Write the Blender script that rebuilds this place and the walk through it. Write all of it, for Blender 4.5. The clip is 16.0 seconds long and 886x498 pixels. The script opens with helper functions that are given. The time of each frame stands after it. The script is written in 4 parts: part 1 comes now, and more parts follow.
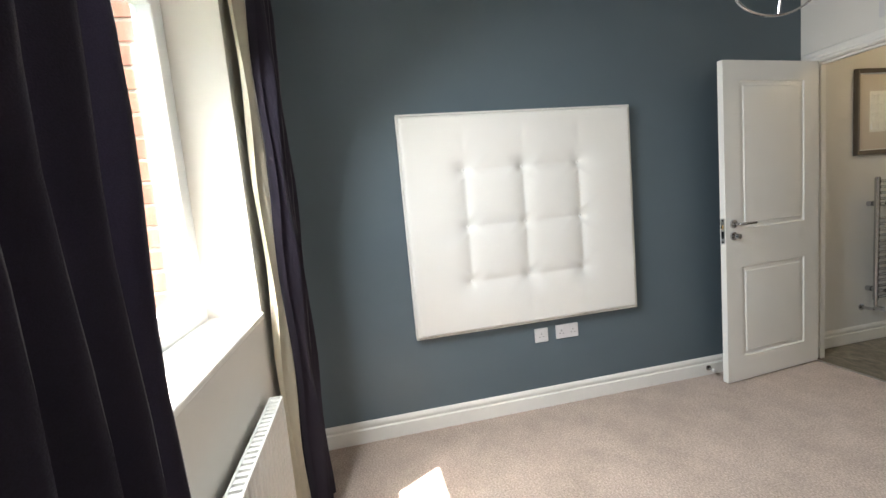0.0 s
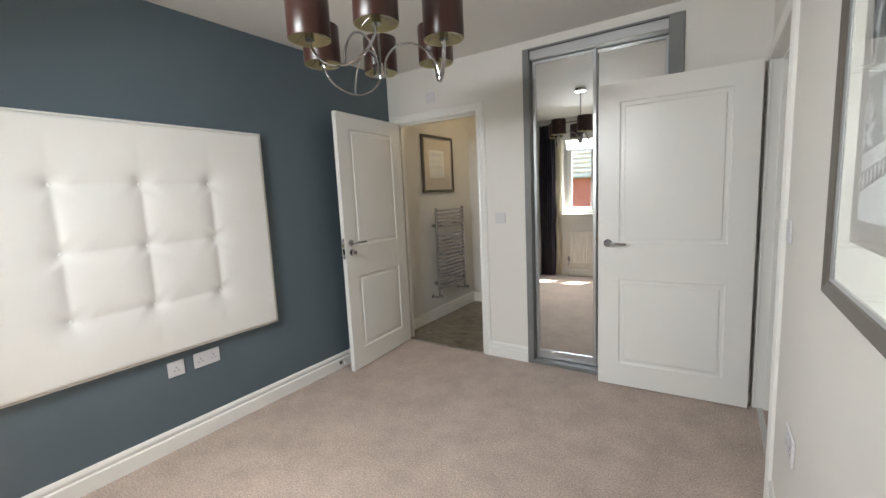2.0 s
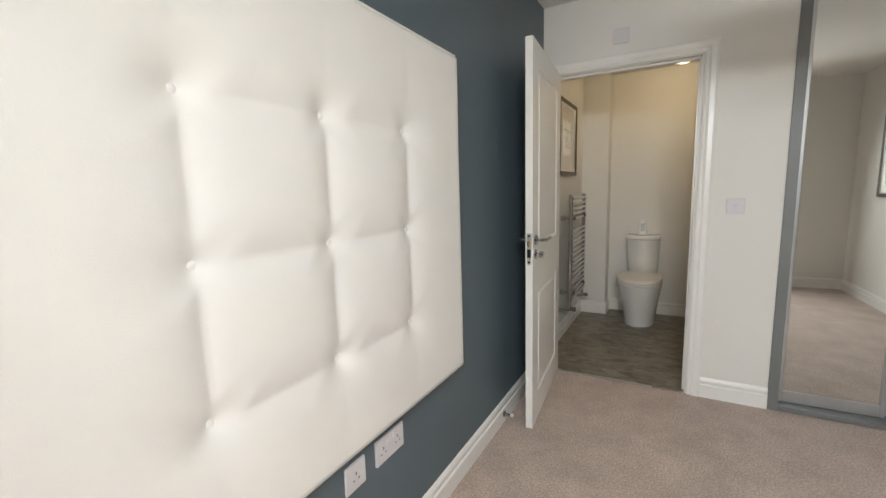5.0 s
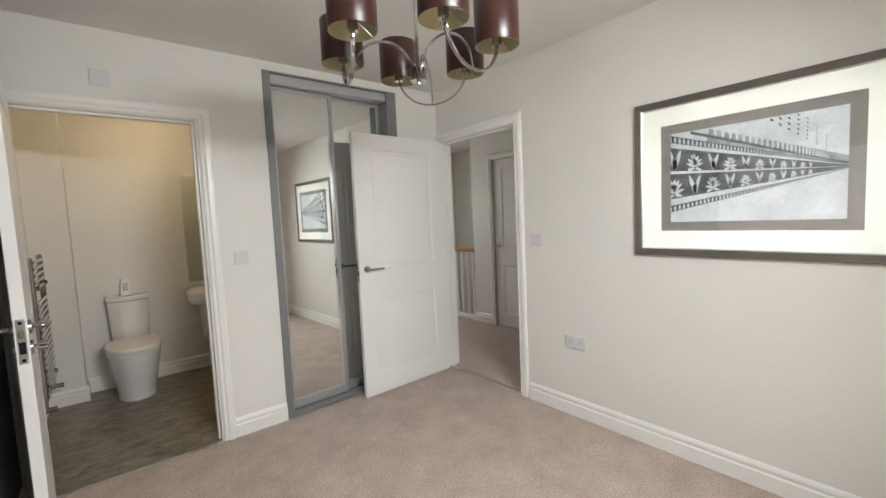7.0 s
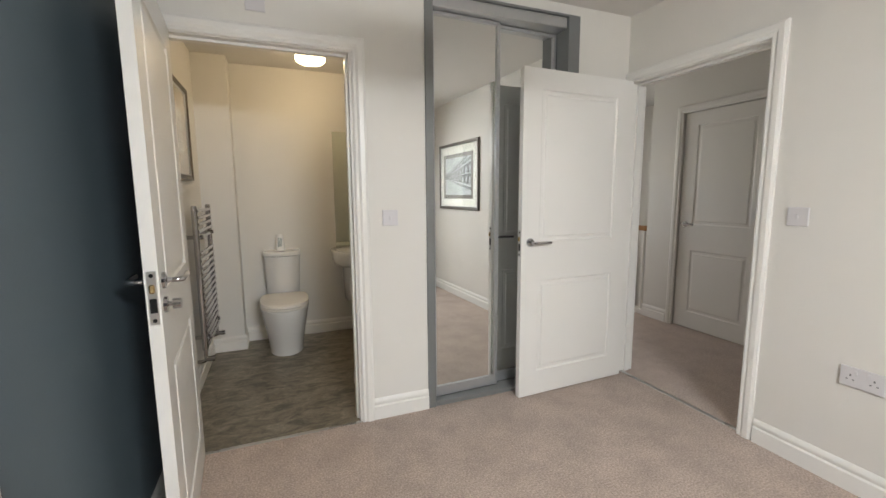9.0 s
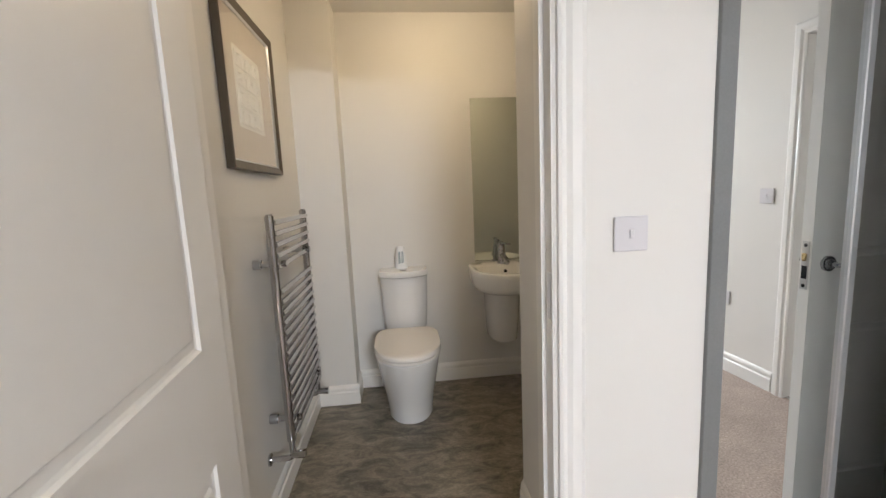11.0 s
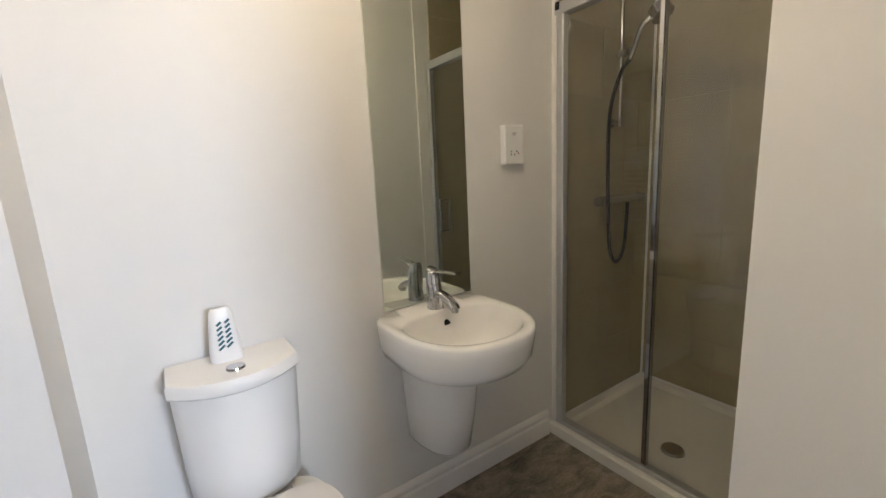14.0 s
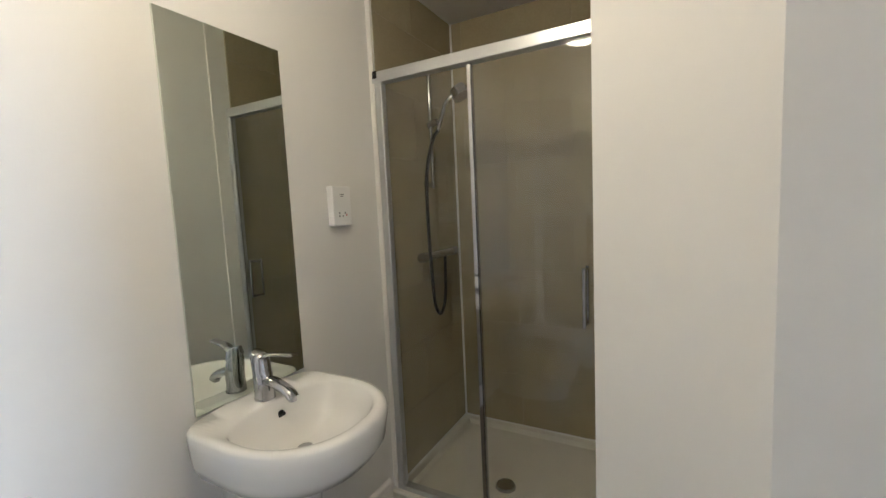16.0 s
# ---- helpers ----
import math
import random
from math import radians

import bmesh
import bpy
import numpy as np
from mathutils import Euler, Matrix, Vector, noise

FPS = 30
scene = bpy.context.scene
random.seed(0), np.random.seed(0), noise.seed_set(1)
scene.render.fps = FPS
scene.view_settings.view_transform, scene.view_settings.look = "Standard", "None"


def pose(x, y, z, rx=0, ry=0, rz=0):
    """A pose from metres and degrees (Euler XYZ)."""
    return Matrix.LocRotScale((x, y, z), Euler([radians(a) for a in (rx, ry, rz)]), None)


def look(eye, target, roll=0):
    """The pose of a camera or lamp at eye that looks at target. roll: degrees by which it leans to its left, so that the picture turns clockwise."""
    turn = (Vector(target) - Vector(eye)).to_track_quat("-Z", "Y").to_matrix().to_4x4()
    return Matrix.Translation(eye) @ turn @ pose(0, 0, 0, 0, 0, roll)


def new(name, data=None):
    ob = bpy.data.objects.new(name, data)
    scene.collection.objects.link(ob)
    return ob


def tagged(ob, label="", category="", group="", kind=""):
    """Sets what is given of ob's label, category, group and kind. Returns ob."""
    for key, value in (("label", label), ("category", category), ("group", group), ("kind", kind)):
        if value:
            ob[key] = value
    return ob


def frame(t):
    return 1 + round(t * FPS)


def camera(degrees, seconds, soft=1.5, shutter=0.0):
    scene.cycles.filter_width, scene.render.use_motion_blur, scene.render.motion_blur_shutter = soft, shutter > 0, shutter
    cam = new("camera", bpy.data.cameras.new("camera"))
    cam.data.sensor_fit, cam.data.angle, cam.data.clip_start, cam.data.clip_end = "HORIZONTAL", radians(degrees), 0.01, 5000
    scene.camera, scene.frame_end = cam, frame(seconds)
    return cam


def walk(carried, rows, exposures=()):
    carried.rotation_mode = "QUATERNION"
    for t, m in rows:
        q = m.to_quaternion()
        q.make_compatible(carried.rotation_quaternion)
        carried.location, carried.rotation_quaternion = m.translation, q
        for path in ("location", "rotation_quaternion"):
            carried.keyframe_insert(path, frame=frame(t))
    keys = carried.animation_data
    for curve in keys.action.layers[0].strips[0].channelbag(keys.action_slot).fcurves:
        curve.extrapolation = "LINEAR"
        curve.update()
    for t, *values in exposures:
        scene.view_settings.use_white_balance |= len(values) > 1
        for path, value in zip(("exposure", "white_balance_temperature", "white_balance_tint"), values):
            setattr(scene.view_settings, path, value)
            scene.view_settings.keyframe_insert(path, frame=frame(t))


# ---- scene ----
cam = camera(93.9, 16.0)
PATH = [
    (0, (2.313, -3.001, 1.288), (0.364, -2.605, 1.082), -5.2),
    (0.5, (2.413, -3.022, 1.312), (0.731, -1.964, 1.084), -4.9),
    (1, (2.477, -2.991, 1.341), (1.083, -1.575, 1.117), -5.2),
    (1.5, (2.518, -2.982, 1.353), (1.341, -1.38, 1.132), -3.8),
    (2, (2.523, -2.981, 1.348), (1.425, -1.329, 1.089), -2.7),
    (2.5, (2.454, -2.933, 1.318), (1.255, -1.367, 0.988), -1.6),
    (3, (2.198, -2.867, 1.279), (0.76, -1.504, 1.01), -0.8),
    (5.5, (0.614, -2.777, 1.286), (0.119, -0.854, 1.048), -2.2),
    (6, (0.521, -2.725, 1.276), (0.785, -0.751, 1.096), -2.4),
    (6.5, (0.48, -2.75, 1.326), (1.369, -0.966, 1.155), -2.6),
    (7, (0.435, -2.861, 1.349), (1.695, -1.315, 1.194), -2.6),
    (7.5, (0.432, -2.892, 1.347), (1.828, -1.468, 1.18), -1.7),
    (8, (0.475, -2.794, 1.313), (1.774, -1.293, 1.07), -1.3),
    (8.5, (0.536, -2.524, 1.306), (1.55, -0.815, 1.071), -0.7),
    (9, (0.531, -2.216, 1.271), (1.265, -0.374, 1.011), -0.4),
    (9.5, (0.531, -1.877, 1.282), (1.2, -0.01, 1.024), -1.8),
    (10, (0.563, -1.552, 1.269), (1.085, 0.364, 1.032), -1.9),
    (12.5, (0.458, -0.162, 1.274), (0.43, 1.808, 0.931), -4.3),
    (13, (0.432, 0.07, 1.264), (0.642, 2.027, 0.911), -4.2),
    (13.5, (0.462, 0.253, 1.265), (1.032, 2.138, 0.916), -3.1),
    (14, (0.444, 0.479, 1.252), (1.549, 2.105, 0.887), -2.8),
    (14.5, (0.432, 0.622, 1.256), (1.891, 1.925, 0.838), -3.4),
    (15, (0.437, 0.649, 1.275), (2.082, 1.728, 0.915), -2.7),
    (15.5, (0.434, 0.634, 1.314), (2.15, 1.639, 1.103), -2.4),
    (16, (0.426, 0.607, 1.316), (2.173, 1.561, 1.122), -2.7),
]
walk(cam, [(t, look(eye, target, roll)) for t, eye, target, roll in PATH],
     [(0, 4.65, 6600, 8), (2, 4.45, 6700, 9), (5.3, 4.5, 6900, 10), (8, 4.65, 6900, 10), (10.2, 4.82, 7000, 12), (12.3, 5.45, 5700, 14), (13.5, 5.65, 5750, 13), (15, 6.0, 5600, 12), (16, 5.9, 5400, 10)])

# ---- light ----
world = bpy.data.worlds.new("sky")
scene.world = world
world.use_nodes = True
wn = world.node_tree.nodes
sky = wn.new("ShaderNodeTexSky")
sky.sky_type, sky.sun_disc = "NISHITA", False
sky.sun_elevation, sky.sun_rotation = radians(63), radians(151)
world.node_tree.links.new(sky.outputs[0], wn["Background"].inputs[0])
wn["Background"].inputs[1].default_value = 0.05


def lamp(name, kind, m, energy, color=(1, 1, 1), **more):
    data = bpy.data.lights.new(name, kind)
    data.energy, data.color = energy, color
    if kind == "AREA":
        data.shape, data.size, data.size_y = "RECTANGLE", more["w"], more["h"]
        data.spread = radians(more.get("spread", 180))
    elif kind == "SUN":
        data.angle = radians(0.5)
    else:
        data.shadow_soft_size = more["r"]
    ob = new(name, data)
    ob.matrix_world = m
    return ob


SUN_WAY = Vector((-0.50, 0.90, -2.05))
lamp("sun", "SUN", look((6, -12, 27), Vector((6, -12, 27)) + SUN_WAY), 1.9, (1, 0.95, 0.87))
lamp("window_daylight", "AREA", look((1.21, -3.39, 2.0), (1.6, -0.8, 0.0)), 1.7, (0.88, 0.945, 1.0), w=0.8, h=0.14, spread=140)
# The landing lamp is an added fill; no source for it is seen.
lamp("landing_fill", "AREA", look((3.35, 2.52, 1.52), (3.35, 0, 1.0)), 0.5, (0.96, 0.97, 1.0), w=0.7, h=0.5)
lamp("ensuite_bulb", "POINT", pose(0.81, 1.03, 2.25), 0.245, (1.0, 0.77, 0.48), r=0.06)


# ---- materials ----
def mat(name, color, rough=0.5, metal=0.0, second=None, scale=3.0, amount=0.5, grain=0.0, grain_scale=200.0,
        bump=0.0, bump_scale=80.0, stretch=(1, 1, 1), spec=0.5, sheen=0.0, coat=0.0, vary=0.0, rough_var=0.05, turn=0, warp=0.0, octaves=4.0, rugged=0.5):
    m = bpy.data.materials.new(name)
    m.use_nodes = True
    nt = m.node_tree
    b = nt.nodes["Principled BSDF"]
    link = nt.links.new
    tc = nt.nodes.new("ShaderNodeTexCoord")
    mp = nt.nodes.new("ShaderNodeMapping")
    mp.inputs["Scale"].default_value = stretch
    mp.inputs["Rotation"].default_value = (0, 0, radians(turn))
    link(tc.outputs["Object"], mp.inputs[0])

    def noise_node(s, detail=4.0):
        n = nt.nodes.new("ShaderNodeTexNoise")
        n.inputs["Scale"].default_value, n.inputs["Detail"].default_value = s, detail
        n.inputs["Distortion"].default_value = warp
        link(mp.outputs[0], n.inputs["Vector"])
        return n

    second = second or tuple(c * 0.9 for c in color)
    big = noise_node(scale, octaves)
    big.inputs["Roughness"].default_value = rugged
    ramp = nt.nodes.new("ShaderNodeValToRGB")
    ramp.color_ramp.elements[0].position, ramp.color_ramp.elements[1].position = 0.5 - amount / 2, 0.5 + amount / 2
    ramp.color_ramp.elements[0].color, ramp.color_ramp.elements[1].color = (*second, 1), (*color, 1)
    link(big.outputs[0], ramp.inputs[0])
    out = ramp.outputs[0]
    if grain:
        fine = noise_node(grain_scale, 2.0)
        mr = nt.nodes.new("ShaderNodeMapRange")
        mr.inputs["From Min"].default_value, mr.inputs["From Max"].default_value = 0.25, 0.75
        mr.inputs["To Min"].default_value, mr.inputs["To Max"].default_value = 1 - grain, 1 + grain
        link(fine.outputs[0], mr.inputs[0])
        mx = nt.nodes.new("ShaderNodeVectorMath")
        mx.operation = "SCALE"
        link(out, mx.inputs[0])
        link(mr.outputs[0], mx.inputs["Scale"])
        out = mx.outputs[0]
    if vary:
        oi = nt.nodes.new("ShaderNodeObjectInfo")
        mr = nt.nodes.new("ShaderNodeMapRange")
        mr.inputs["To Min"].default_value, mr.inputs["To Max"].default_value = 1 - vary, 1 + vary
        link(oi.outputs["Random"], mr.inputs[0])
        mx = nt.nodes.new("ShaderNodeVectorMath")
        mx.operation = "SCALE"
        link(out, mx.inputs[0])
        link(mr.outputs[0], mx.inputs["Scale"])
        out = mx.outputs[0]
    link(out, b.inputs["Base Color"])
    rr = nt.nodes.new("ShaderNodeMapRange")
    rr.inputs["To Min"].default_value, rr.inputs["To Max"].default_value = max(0, rough - rough_var), min(1, rough + rough_var)
    link(big.outputs[0], rr.inputs[0])
    link(rr.outputs[0], b.inputs["Roughness"])
    b.inputs["Metallic"].default_value = metal
    b.inputs["Specular IOR Level"].default_value = spec
    b.inputs["Sheen Weight"].default_value = sheen
    b.inputs["Coat Weight"].default_value = coat
    if bump:
        bn = noise_node(bump_scale, 3.0)
        bp = nt.nodes.new("ShaderNodeBump")
        bp.inputs["Strength"].default_value, bp.inputs["Distance"].default_value = bump, 0.004
        link(bn.outputs[0], bp.inputs["Height"])
        link(bp.outputs[0], b.inputs["Normal"])
    return m


M_WHITE = mat("wall_paint", (0.745, 0.72, 0.675), 0.6, second=(0.72, 0.695, 0.65), scale=1.5, bump=0.06, bump_scale=180)
M_BATHWALL = mat("bathroom_paint", (0.75, 0.735, 0.705), 0.55, second=(0.725, 0.71, 0.68), scale=1.5, bump=0.06, bump_scale=180)
M_BLUE = mat("blue_paint", (0.102, 0.136, 0.16), 0.5, second=(0.094, 0.126, 0.148), scale=1.3, bump=0.06, bump_scale=180)
M_CEIL = mat("ceiling_paint", (0.76, 0.745, 0.72), 0.75, scale=1.2, second=(0.74, 0.725, 0.70), bump=0.05, bump_scale=140)
M_GLOSS = mat("white_satin_wood", (0.82, 0.80, 0.765), 0.32, second=(0.80, 0.78, 0.74), scale=2, bump=0.02, bump_scale=60)
M_PLASTIC = mat("white_plastic", (0.82, 0.81, 0.80), 0.3, second=(0.8, 0.79, 0.78))
M_PLATE = mat("switch_plastic", (0.66, 0.64, 0.65), 0.35, second=(0.63, 0.61, 0.62))
M_CARPET = mat("carpet", (0.52, 0.412, 0.35), 0.95, second=(0.345, 0.27, 0.229), scale=4.5, amount=0.5, grain=0.38, octaves=8.0, rugged=0.72,
               grain_scale=120, bump=0.2, bump_scale=320, sheen=0.25, spec=0.1)
M_VINYL = mat("stone_vinyl", (0.31, 0.268, 0.205), 0.36, second=(0.08, 0.067, 0.052), scale=6.5, amount=0.34, grain=0.3, octaves=8.0, rugged=0.66,
              grain_scale=60, bump=0.2, bump_scale=36, stretch=(1.0, 2.0, 1), turn=35, warp=1.2)
M_LEATHER = mat("white_leatherette", (0.80, 0.78, 0.745), 0.38, second=(0.78, 0.755, 0.715), scale=4, bump=0.12, bump_scale=420)
M_CHROME = mat("chrome", (0.52, 0.52, 0.535), 0.06, 1.0, second=(0.49, 0.49, 0.505), rough_var=0.03)
M_BRUSHED = mat("brushed_metal", (0.62, 0.61, 0.60), 0.28, 1.0, second=(0.56, 0.55, 0.54))
M_BRASS = mat("brass", (0.75, 0.55, 0.28), 0.25, 1.0)
M_GREYFRAME = mat("grey_laminate", (0.2, 0.203, 0.202), 0.42, second=(0.18, 0.183, 0.182), scale=4, grain=0.05)
M_SILVER = mat("silver_profile", (0.6, 0.61, 0.62), 0.3, 0.75, second=(0.55, 0.56, 0.57))
M_MIRROR = mat("mirror", (0.86, 0.87, 0.86), 0.012, 1.0, second=(0.85, 0.865, 0.855), rough_var=0.0)
M_BATHMIRROR = mat("bath_mirror", (0.74, 0.78, 0.72), 0.012, 1.0, second=(0.73, 0.77, 0.71), rough_var=0.0)
M_CURTAIN = mat("purple_curtain", (0.032, 0.022, 0.045), 0.8, second=(0.026, 0.018, 0.038), scale=6, grain=0.2, grain_scale=500, bump=0.2,
                bump_scale=500, sheen=0.3)
M_LINING = mat("curtain_lining", (0.72, 0.67, 0.55), 0.85, second=(0.68, 0.63, 0.51), scale=5, grain=0.08, grain_scale=400, bump=0.1, bump_scale=400)
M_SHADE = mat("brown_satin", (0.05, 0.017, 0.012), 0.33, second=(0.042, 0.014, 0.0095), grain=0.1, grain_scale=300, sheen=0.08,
              stretch=(1, 1, 0.1))
M_GOLD = mat("gold_lining", (0.55, 0.50, 0.31), 0.5, 0.1, second=(0.5, 0.45, 0.27))
M_CERAMIC = mat("white_ceramic", (0.83, 0.82, 0.80), 0.1, second=(0.82, 0.81, 0.79), coat=0.6, rough_var=0.02)
M_SEAT = mat("toilet_seat_plastic", (0.80, 0.76, 0.71), 0.22, second=(0.79, 0.75, 0.70))
M_TILE = mat("taupe_tile", (0.385, 0.335, 0.215), 0.22, second=(0.34, 0.292, 0.185), scale=6, amount=0.5, grain=0.05, grain_scale=90,
             bump=0.03, bump_scale=30, vary=0.05)
M_GROUT = mat("grout", (0.43, 0.385, 0.28), 0.8)
M_TRAY = mat("shower_tray_acrylic", (0.80, 0.78, 0.72), 0.3)
M_BLACK = mat("black_rubber", (0.012, 0.012, 0.012), 0.6, spec=0.2)
M_BRONZE = mat("bronze_frame", (0.17, 0.148, 0.128), 0.36, 0.35, second=(0.145, 0.125, 0.108), scale=8)
M_BROWN = mat("brown_frame", (0.1, 0.079, 0.056), 0.38, 0.3, second=(0.082, 0.064, 0.045), scale=8)
M_MAT = mat("cream_mount", (0.76, 0.735, 0.675), 0.8)
M_TAUPE = mat("taupe_mount", (0.19, 0.165, 0.15), 0.8, second=(0.18, 0.157, 0.142))
M_BEIGE = mat("beige_mount", (0.52, 0.44, 0.36), 0.8, second=(0.5, 0.42, 0.345))
M_PAPER = mat("embossed_paper", (0.78, 0.75, 0.69), 0.8)
M_PHOTO_L = mat("photo_light", (0.52, 0.53, 0.545), 0.5, second=(0.36, 0.365, 0.375), scale=7, grain=0.1, grain_scale=60)
M_PHOTO_M = mat("photo_mid", (0.30, 0.305, 0.31), 0.5, second=(0.15, 0.153, 0.157), scale=30, amount=0.4)
M_PHOTO_D = mat("photo_dark", (0.045, 0.046, 0.048), 0.5, second=(0.12, 0.12, 0.12), scale=24)
M_OAK = mat("oak_handrail", (0.42, 0.22, 0.09), 0.4, second=(0.33, 0.16, 0.06), scale=6, stretch=(1, 0.12, 1))
M_BRICK = mat("red_brick", (0.26, 0.085, 0.045), 0.85, second=(0.2, 0.062, 0.035), scale=9, grain=0.15, grain_scale=120, bump=0.4,
              bump_scale=90, vary=0.14)
M_FARBRICK = mat("deep_red_brick", (0.46, 0.13, 0.09), 0.85, second=(0.4, 0.105, 0.075), scale=5, grain=0.15, grain_scale=14)
M_MORTAR = mat("mortar", (0.34, 0.31, 0.26), 0.9, grain=0.1)
M_ROOF = mat("pale_roof_tile", (0.56, 0.5, 0.41), 0.8, second=(0.48, 0.43, 0.36), scale=4, grain=0.1)
M_GRASS = mat("lawn", (0.07, 0.10, 0.03), 0.95, second=(0.05, 0.075, 0.022), scale=0.8, grain=0.3, grain_scale=30)
M_UPVC = mat("upvc", (0.78, 0.79, 0.80), 0.3)
M_TEAL = mat("teal_gel", (0.03, 0.12, 0.15), 0.3)
M_DARKGLASS = mat("far_window_glass", (0.09, 0.1, 0.11), 0.06)
M_RED = mat("red_mark", (0.5, 0.05, 0.04), 0.5)
M_PRINT = mat("grey_print", (0.2, 0.2, 0.2), 0.6)


def glass(name, tint, rough=0.0):
    m = bpy.data.materials.new(name)
    m.use_nodes = True
    nt = m.node_tree
    b = nt.nodes["Principled BSDF"]
    b.inputs["Base Color"].default_value = (*tint, 1)
    b.inputs["Roughness"].default_value = rough
    b.inputs["Transmission Weight"].default_value = 1.0
    b.inputs["IOR"].default_value = 1.45
    return m


M_GLASS = glass("clear_glass", (0.97, 0.985, 0.97))


def emitter(name, color, strength):
    m = bpy.data.materials.new(name)
    m.use_nodes = True
    b = m.node_tree.nodes["Principled BSDF"]
    b.inputs["Base Color"].default_value = (0.8, 0.8, 0.8, 1)
    b.inputs["Emission Color"].default_value = (*color, 1)
    b.inputs["Emission Strength"].default_value = strength
    return m


M_LAMP = emitter("lit_diffuser", (1.0, 0.81, 0.5), 0.42)


# ---- builders ----
def box(bm, lo, hi, bevel=0.0, seg=1):
    c = [(a + b) / 2 for a, b in zip(lo, hi)]
    s = [abs(b - a) for a, b in zip(lo, hi)]
    r = bmesh.ops.create_cube(bm, size=1, matrix=Matrix.Translation(c) @ Matrix.Diagonal((*s, 1)))
    if bevel:
        edges = list({e for v in r["verts"] for e in v.link_edges})
        bmesh.ops.bevel(bm, geom=edges, offset=bevel, segments=seg, affect="EDGES", profile=0.5)
    return bm


def boxes(*items, bevel=0.0, seg=1):
    bm = bmesh.new()
    for lo, hi in items:
        box(bm, lo, hi, bevel, seg)
    return bm


def cyl(bm, a, b, r, r2=None, n=20, caps=True):
    a, b = Vector(a), Vector(b)
    d = b - a
    m = Matrix.Translation((a + b) / 2) @ d.to_track_quat("Z", "Y").to_matrix().to_4x4()
    bmesh.ops.create_cone(bm, cap_ends=caps, segments=n, radius1=r, radius2=r if r2 is None else r2, depth=d.length, matrix=m)
    return bm


def tube(bm, pts, r, n=10):
    """A round bar along a smooth line through pts; r is one radius or (across, along-up) for a flat bar."""
    rx, ry = (r, r) if not isinstance(r, tuple) else r
    pts = [Vector(p) for p in pts]
    fine = []
    for i in range(len(pts) - 1):
        p0, p1, p2, p3 = pts[max(i - 1, 0)], pts[i], pts[i + 1], pts[min(i + 2, len(pts) - 1)]
        for k in range(5):
            u = k / 5
            fine.append(0.5 * ((2 * p1) + (p2 - p0) * u + (2 * p0 - 5 * p1 + 4 * p2 - p3) * u * u + (3 * p1 - p0 - 3 * p2 + p3) * u ** 3))
    fine.append(pts[-1])
    rings = []
    side = None
    for i, p in enumerate(fine):
        d = (fine[min(i + 1, len(fine) - 1)] - fine[max(i - 1, 0)]).normalized()
        if side is None:
            side = d.cross(Vector((0, 0, 1)))
            if side.length < 1e-3:
                side = Vector((1, 0, 0))
        side = (side - d * side.dot(d)).normalized()
        up = d.cross(side)
        rings.append([bm.verts.new(p + side * rx * math.cos(2 * math.pi * k / n) + up * ry * math.sin(2 * math.pi * k / n)) for k in range(n)])
    for a, b in zip(rings, rings[1:]):
        for k in range(n):
            bm.faces.new((a[k], a[(k + 1) % n], b[(k + 1) % n], b[k]))
    bm.faces.new(rings[0][::-1])
    bm.faces.new(rings[-1])
    return bm


def loft(bm, rings, close=True, cap=(True, True)):
    vs = [[bm.verts.new(p) for p in ring] for ring in rings]
    for a, b in zip(vs, vs[1:]):
        n = len(a)
        for k in range(n if close else n - 1):
            bm.faces.new((a[k], a[(k + 1) % n], b[(k + 1) % n], b[k]))
    if cap[0]:
        bm.faces.new(vs[0][::-1])
    if cap[1]:
        bm.faces.new(vs[-1])
    return bm


def sweep(bm, profile, a, b, out):
    """A moulding of the profile (depth outwards, height) from a to b, standing out along `out`."""
    a, b, out = Vector(a), Vector(b), Vector(out)
    loft(bm, [[p + out * d + Vector((0, 0, h)) for d, h in profile] for p in (a, b)])
    return bm


def link_mesh(name, bm, material, smooth=None):
    bmesh.ops.recalc_face_normals(bm, faces=bm.faces)
    me = bpy.data.meshes.new(name)
    bm.to_mesh(me)
    bm.free()
    me.materials.append(material)
    if smooth is not None:
        me.polygons.foreach_set("use_smooth", [True] * len(me.polygons))
        me.set_sharp_from_angle(angle=radians(smooth))
    return new(name, me)


ORIGIN = {}


def thing(name, at, label, category, group="", kind=""):
    ob = new(name)
    ob.location = at
    ob.empty_display_size = 0.1
    ORIGIN[ob] = Matrix.Translation(at)
    return tagged(ob, label, category, group, kind)


def part(name, bm, material, parent, label="", smooth=None):
    ob = link_mesh(name, bm, material, smooth)
    ob.parent = parent
    if parent in ORIGIN:
        ob.matrix_parent_inverse = ORIGIN[parent].inverted()
    return tagged(ob, label)


def solo(name, bm, material, label, category, group="", kind="", smooth=None):
    return tagged(link_mesh(name, bm, material, smooth), label, category, group, kind)


def struct(name, bm, material, label, category, smooth=None):
    return solo(name, bm, material, label, category, kind="structure", smooth=smooth)


# ---- structure ----
H = 2.415          # bedroom ceiling
HE = 2.345         # ensuite ceiling
W = 2.75          # bedroom width
YW = -3.375         # window wall's inner face
YB = 1.705         # ensuite back wall
XL = -0.015        # ensuite side wall
EN_L, EN_R, HEAD = 0.095, 0.91, 1.99   # ensuite doorway
LD_N, LD_S = -0.035, -0.885            # landing doorway
WX0, WX1, WZ0, WZ1 = 0.72, 1.70, 0.945, 2.09   # window opening
ROBE_L, ROBE_R, ROBE_T = 1.313, 2.335, 2.355

